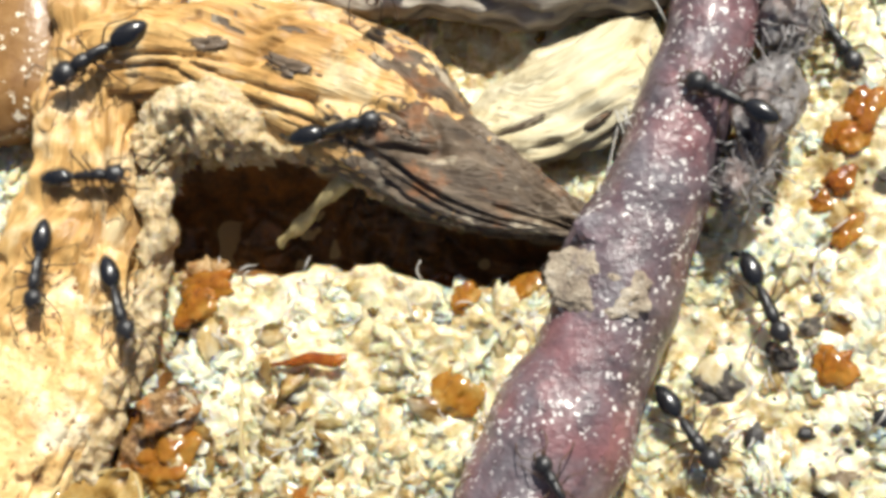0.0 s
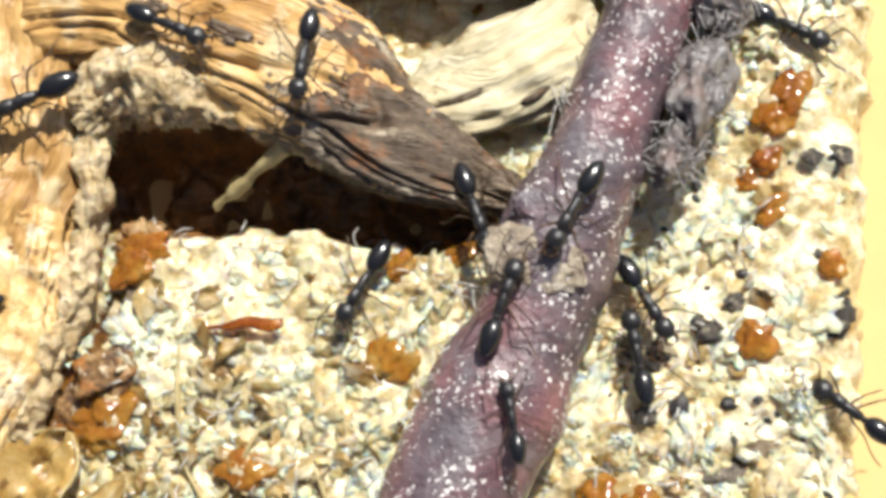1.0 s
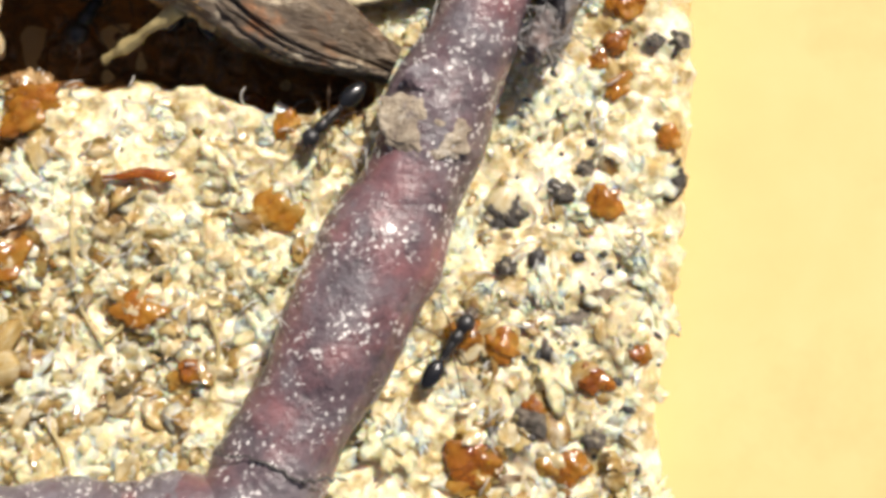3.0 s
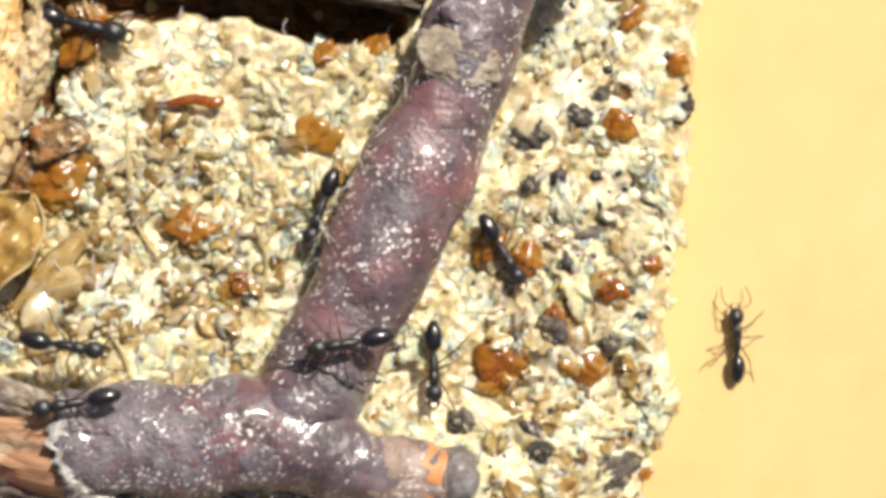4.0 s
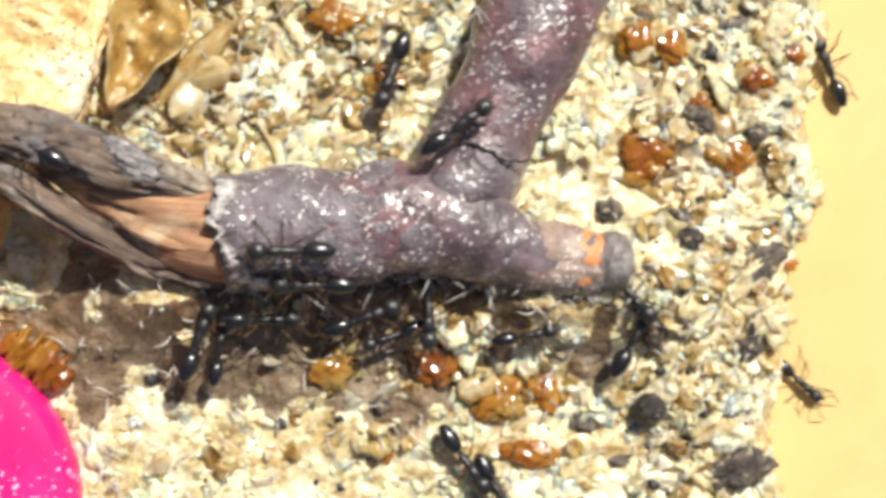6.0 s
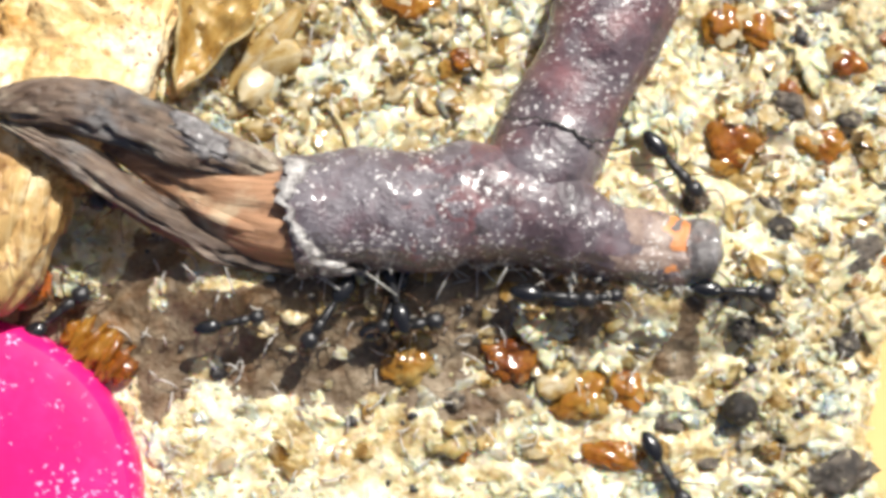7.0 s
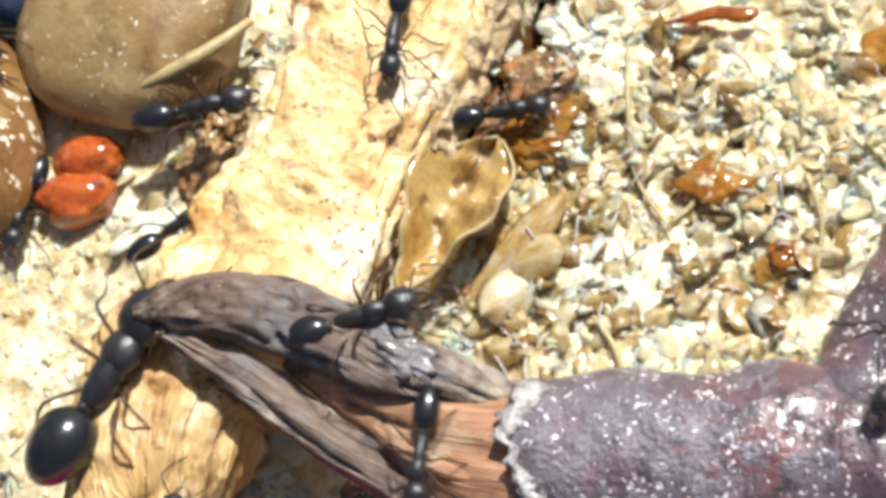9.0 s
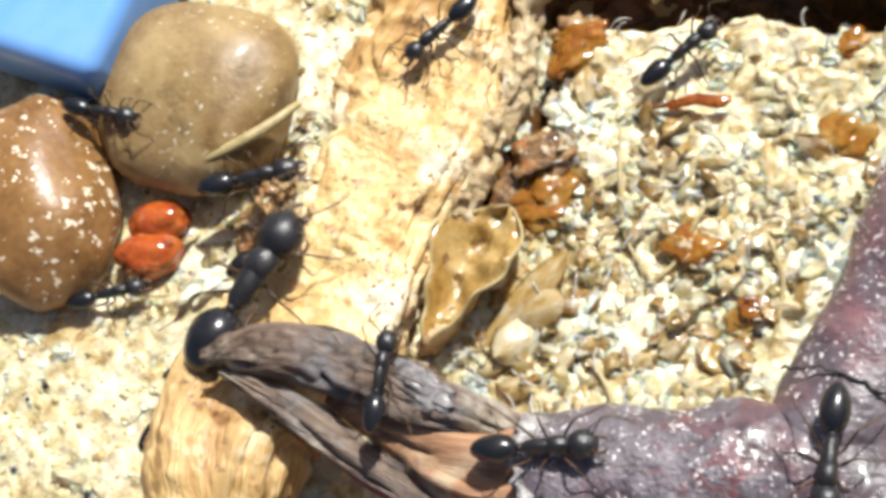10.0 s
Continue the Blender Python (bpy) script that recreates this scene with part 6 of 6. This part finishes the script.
    crawl('medium', [(0, -4.5, -2.75, 0, 5), (8.2, -4.5, -2.75, 0, 5), (8.6, -2.98, -2.63, 0.38, -44), (9, -1.47, -2.51, 0.75, -93), (9.3, -1.25, -2.69, 0.75, -58), (9.6, -1.5, -3.5, 0, -107), (10, -1.5, -3.5, 0, -107)])
    crawl('medium', [(0, -4.5, -3.5, 0, 57), (9, -4.5, -3.5, 0, 57), (9.3, -3.87, -2.53, 0.1, 62), (9.5, -3.88, -2.34, 0.1, 64), (9.6, -3.98, -2.31, 0.1, 72), (10, -3.51, -2.13, 0.5, 57)])
    crawl('medium', [(0, -5.25, 0.25, 0, -11), (8.7, -5.25, 0.2, 0, -11), (9, -4.86, 0.08, 0.45, -18), (9.5, -4.64, 0.2, 0.45, -18), (9.6, -4.70, 0.27, 0.45, -18), (10, -4.47, 0.16, 0.45, -13)])
    crawl('medium', [(0, -3.9, 2.25, 0, -40), (9.2, -3, 1.75, 0, -40), (9.4, -2.4, 1.24, 0.25, -89), (9.6, -1.79, 0.73, 0.5, -138), (10, -1.81, 0.65, 0.5, -136)])
    crawl('large', [(0, 0.06, 1.86, -0.35, -73), (8.1, 0.2, 1.6, -0.35, -73), (9, 1.24, -1.74, 0.85, -98), (9.5, 0.75, -2, 0.85, -98), (10, 0.86, -2.36, 0.85, -96)])
    crawl('small', [(0, 2.25, -4.25, 0, 85), (4.7, 2.25, -4.25, 0, 85), (5, 2.34, -3.26, 0.26, 60), (5.5, 1.86, -3.13, 0.35, 80), (6, 1.35, -3.33, 0.22, 10), (6.2, 1.16, -3.26, 0.27, 10), (7.5, 1.28, -3.12, 0.39, 0), (7.8, 1.5, -4.25, 0, -79), (10, 1.5, -4.25, 0, -79)])
    crawl('medium', [(0, 0, -4.25, 0, 107), (4.7, 0, -4.25, 0, 107), (4.85, -0.18, -3.68, 0.12, 58), (5, -0.36, -3.1, 0.24, 10), (5.5, -0.51, -3.11, 0.25, 15), (6, -0.71, -3.19, 0.27, 0), (6.43, -0.71, -3.2, 0.27, -53), (6.87, -0.71, -3.21, 0.26, -107), (7.3, -0.71, -3.22, 0.26, -160), (7.5, -0.66, -3.11, 0.29, -190), (7.67, -0.73, -3.06, 0.31, -245), (7.83, -0.8, -3.02, 0.33, -299), (8, -0.87, -2.97, 0.35, -354), (8.15, -0.81, -3.61, 0.17, -400), (8.3, -0.75, -4.25, 0, -445), (10, -0.75, -4.25, 0, -445)])
    crawl('medium', [(0, 0.75, -4.25, 0, 81), (4.7, 0.75, -4.25, 0, 81), (5, 0.91, -3.2, 0.26, 50), (5.25, 0.35, -3.18, 0.23, 120), (5.5, -0.21, -3.16, 0.21, 190), (5.67, -0.12, -3.17, 0.21, 133), (5.83, -0.02, -3.18, 0.21, 77), (6, 0.07, -3.19, 0.21, 20), (7.3, -0.22, -3.34, 0.15, 10), (7.4, -0.2, -3.26, 0.18, 55), (7.5, -0.18, -3.18, 0.21, 100), (7.75, 0.13, -3.13, 0.26, 36), (8, 0.44, -3.09, 0.3, -29), (8.3, 0.75, -4.25, 0, -75), (10, 0.75, -4.25, 0, -75)])
    crawl('small', [(0, -0.75, -4.25, 0, 83), (4.7, -0.75, -4.25, 0, 83), (5, -0.62, -3.24, 0.21, 100), (5.25, -0.72, -3.2, 0.26, 45), (5.5, -0.81, -3.15, 0.31, -10), (5.75, -0.92, -3.3, 0.24, 35), (6, -1.02, -3.45, 0.18, 80), (6.65, -1.27, -3.33, 0.29, 40), (7.3, -1.51, -3.21, 0.41, 0), (7.5, -1.32, -3.04, 0.47, 0), (7.75, -1.39, -3.28, 0.32, 40), (8, -1.45, -3.52, 0.17, 81), (8.1, -1.47, -3.76, 0.11, 23), (8.2, -1.48, -4.01, 0.06, -36), (8.3, -1.5, -4.25, 0, -94), (10, -1.5, -4.25, 0, -94)])
    crawl('medium', [(0, 1.5, -4.25, 0, 83), (4.7, 1.5, -4.25, 0, 83), (5, 1.62, -3.25, 0.27, 90), (5.25, 1.61, -3.19, 0.31, 145), (5.5, 1.6, -3.13, 0.35, 200), (6, 0.59, -3.1, 0.3, 270), (6.65, 0.87, -3.1, 0.34, 320), (7.3, 1.15, -3.11, 0.39, 370), (7.5, 1.48, -3.09, 0.41, 370), (8, 1.28, -3.12, 0.39, 381), (8.3, 2.25, -2.75, 0, 381), (10, 2.25, -2.75, 0, 381)])
    crawl('medium', [(0, -2.25, -2.75, 0, -14), (4.7, -2.25, -2.75, 0, -14), (5, -1.49, -2.94, 0.44, 40), (5.5, -1.61, -2.96, 0.41, -30), (5.75, -1.4, -3.16, 0.34, 20), (6, -1.18, -3.36, 0.27, 70), (7.3, -2.99, -3.11, 0.03, 10), (7.5, -2.86, -2.58, 0.03, -10), (8, -2.63, -2.79, 0.03, -9), (8.3, -1.5, -3.5, 0, -32), (10, -1.5, -3.5, 0, -32)])
    crawl('small', [(0, 0, -4.25, 0, 68), (5.2, 0, -4.25, 0, 68), (5.5, 0.45, -3.12, 0.27, 30), (5.67, 0.41, -3.19, 0.24, 87), (5.83, 0.38, -3.25, 0.2, 143), (6, 0.34, -3.32, 0.17, 200), (7.3, -0.38, -3.1, 0.25, 250), (7.5, -0.42, -3.26, 0.19, 250), (7.75, -0.3, -3.19, 0.21, 310), (8, -0.18, -3.12, 0.24, 371), (8.15, -0.09, -3.68, 0.12, 325), (8.3, 0, -4.25, 0, 279), (10, 0, -4.25, 0, 279)])
    crawl('medium', [(0, 1.45, -0.8, 0, 20), (4.5, 1.45, -0.8, 0, 20), (4.8, 2.31, -0.72, 0.12, 50), (5.0, 2.40, -0.50, 0.12, 58), (5.5, 2.43, -0.48, 0.12, 66), (6.2, 2.7, 0.5, 0.1, 75), (7.0, 3.0, 2.5, 0, 80), (10, 3.0, 2.5, 0, 80)])


motions()
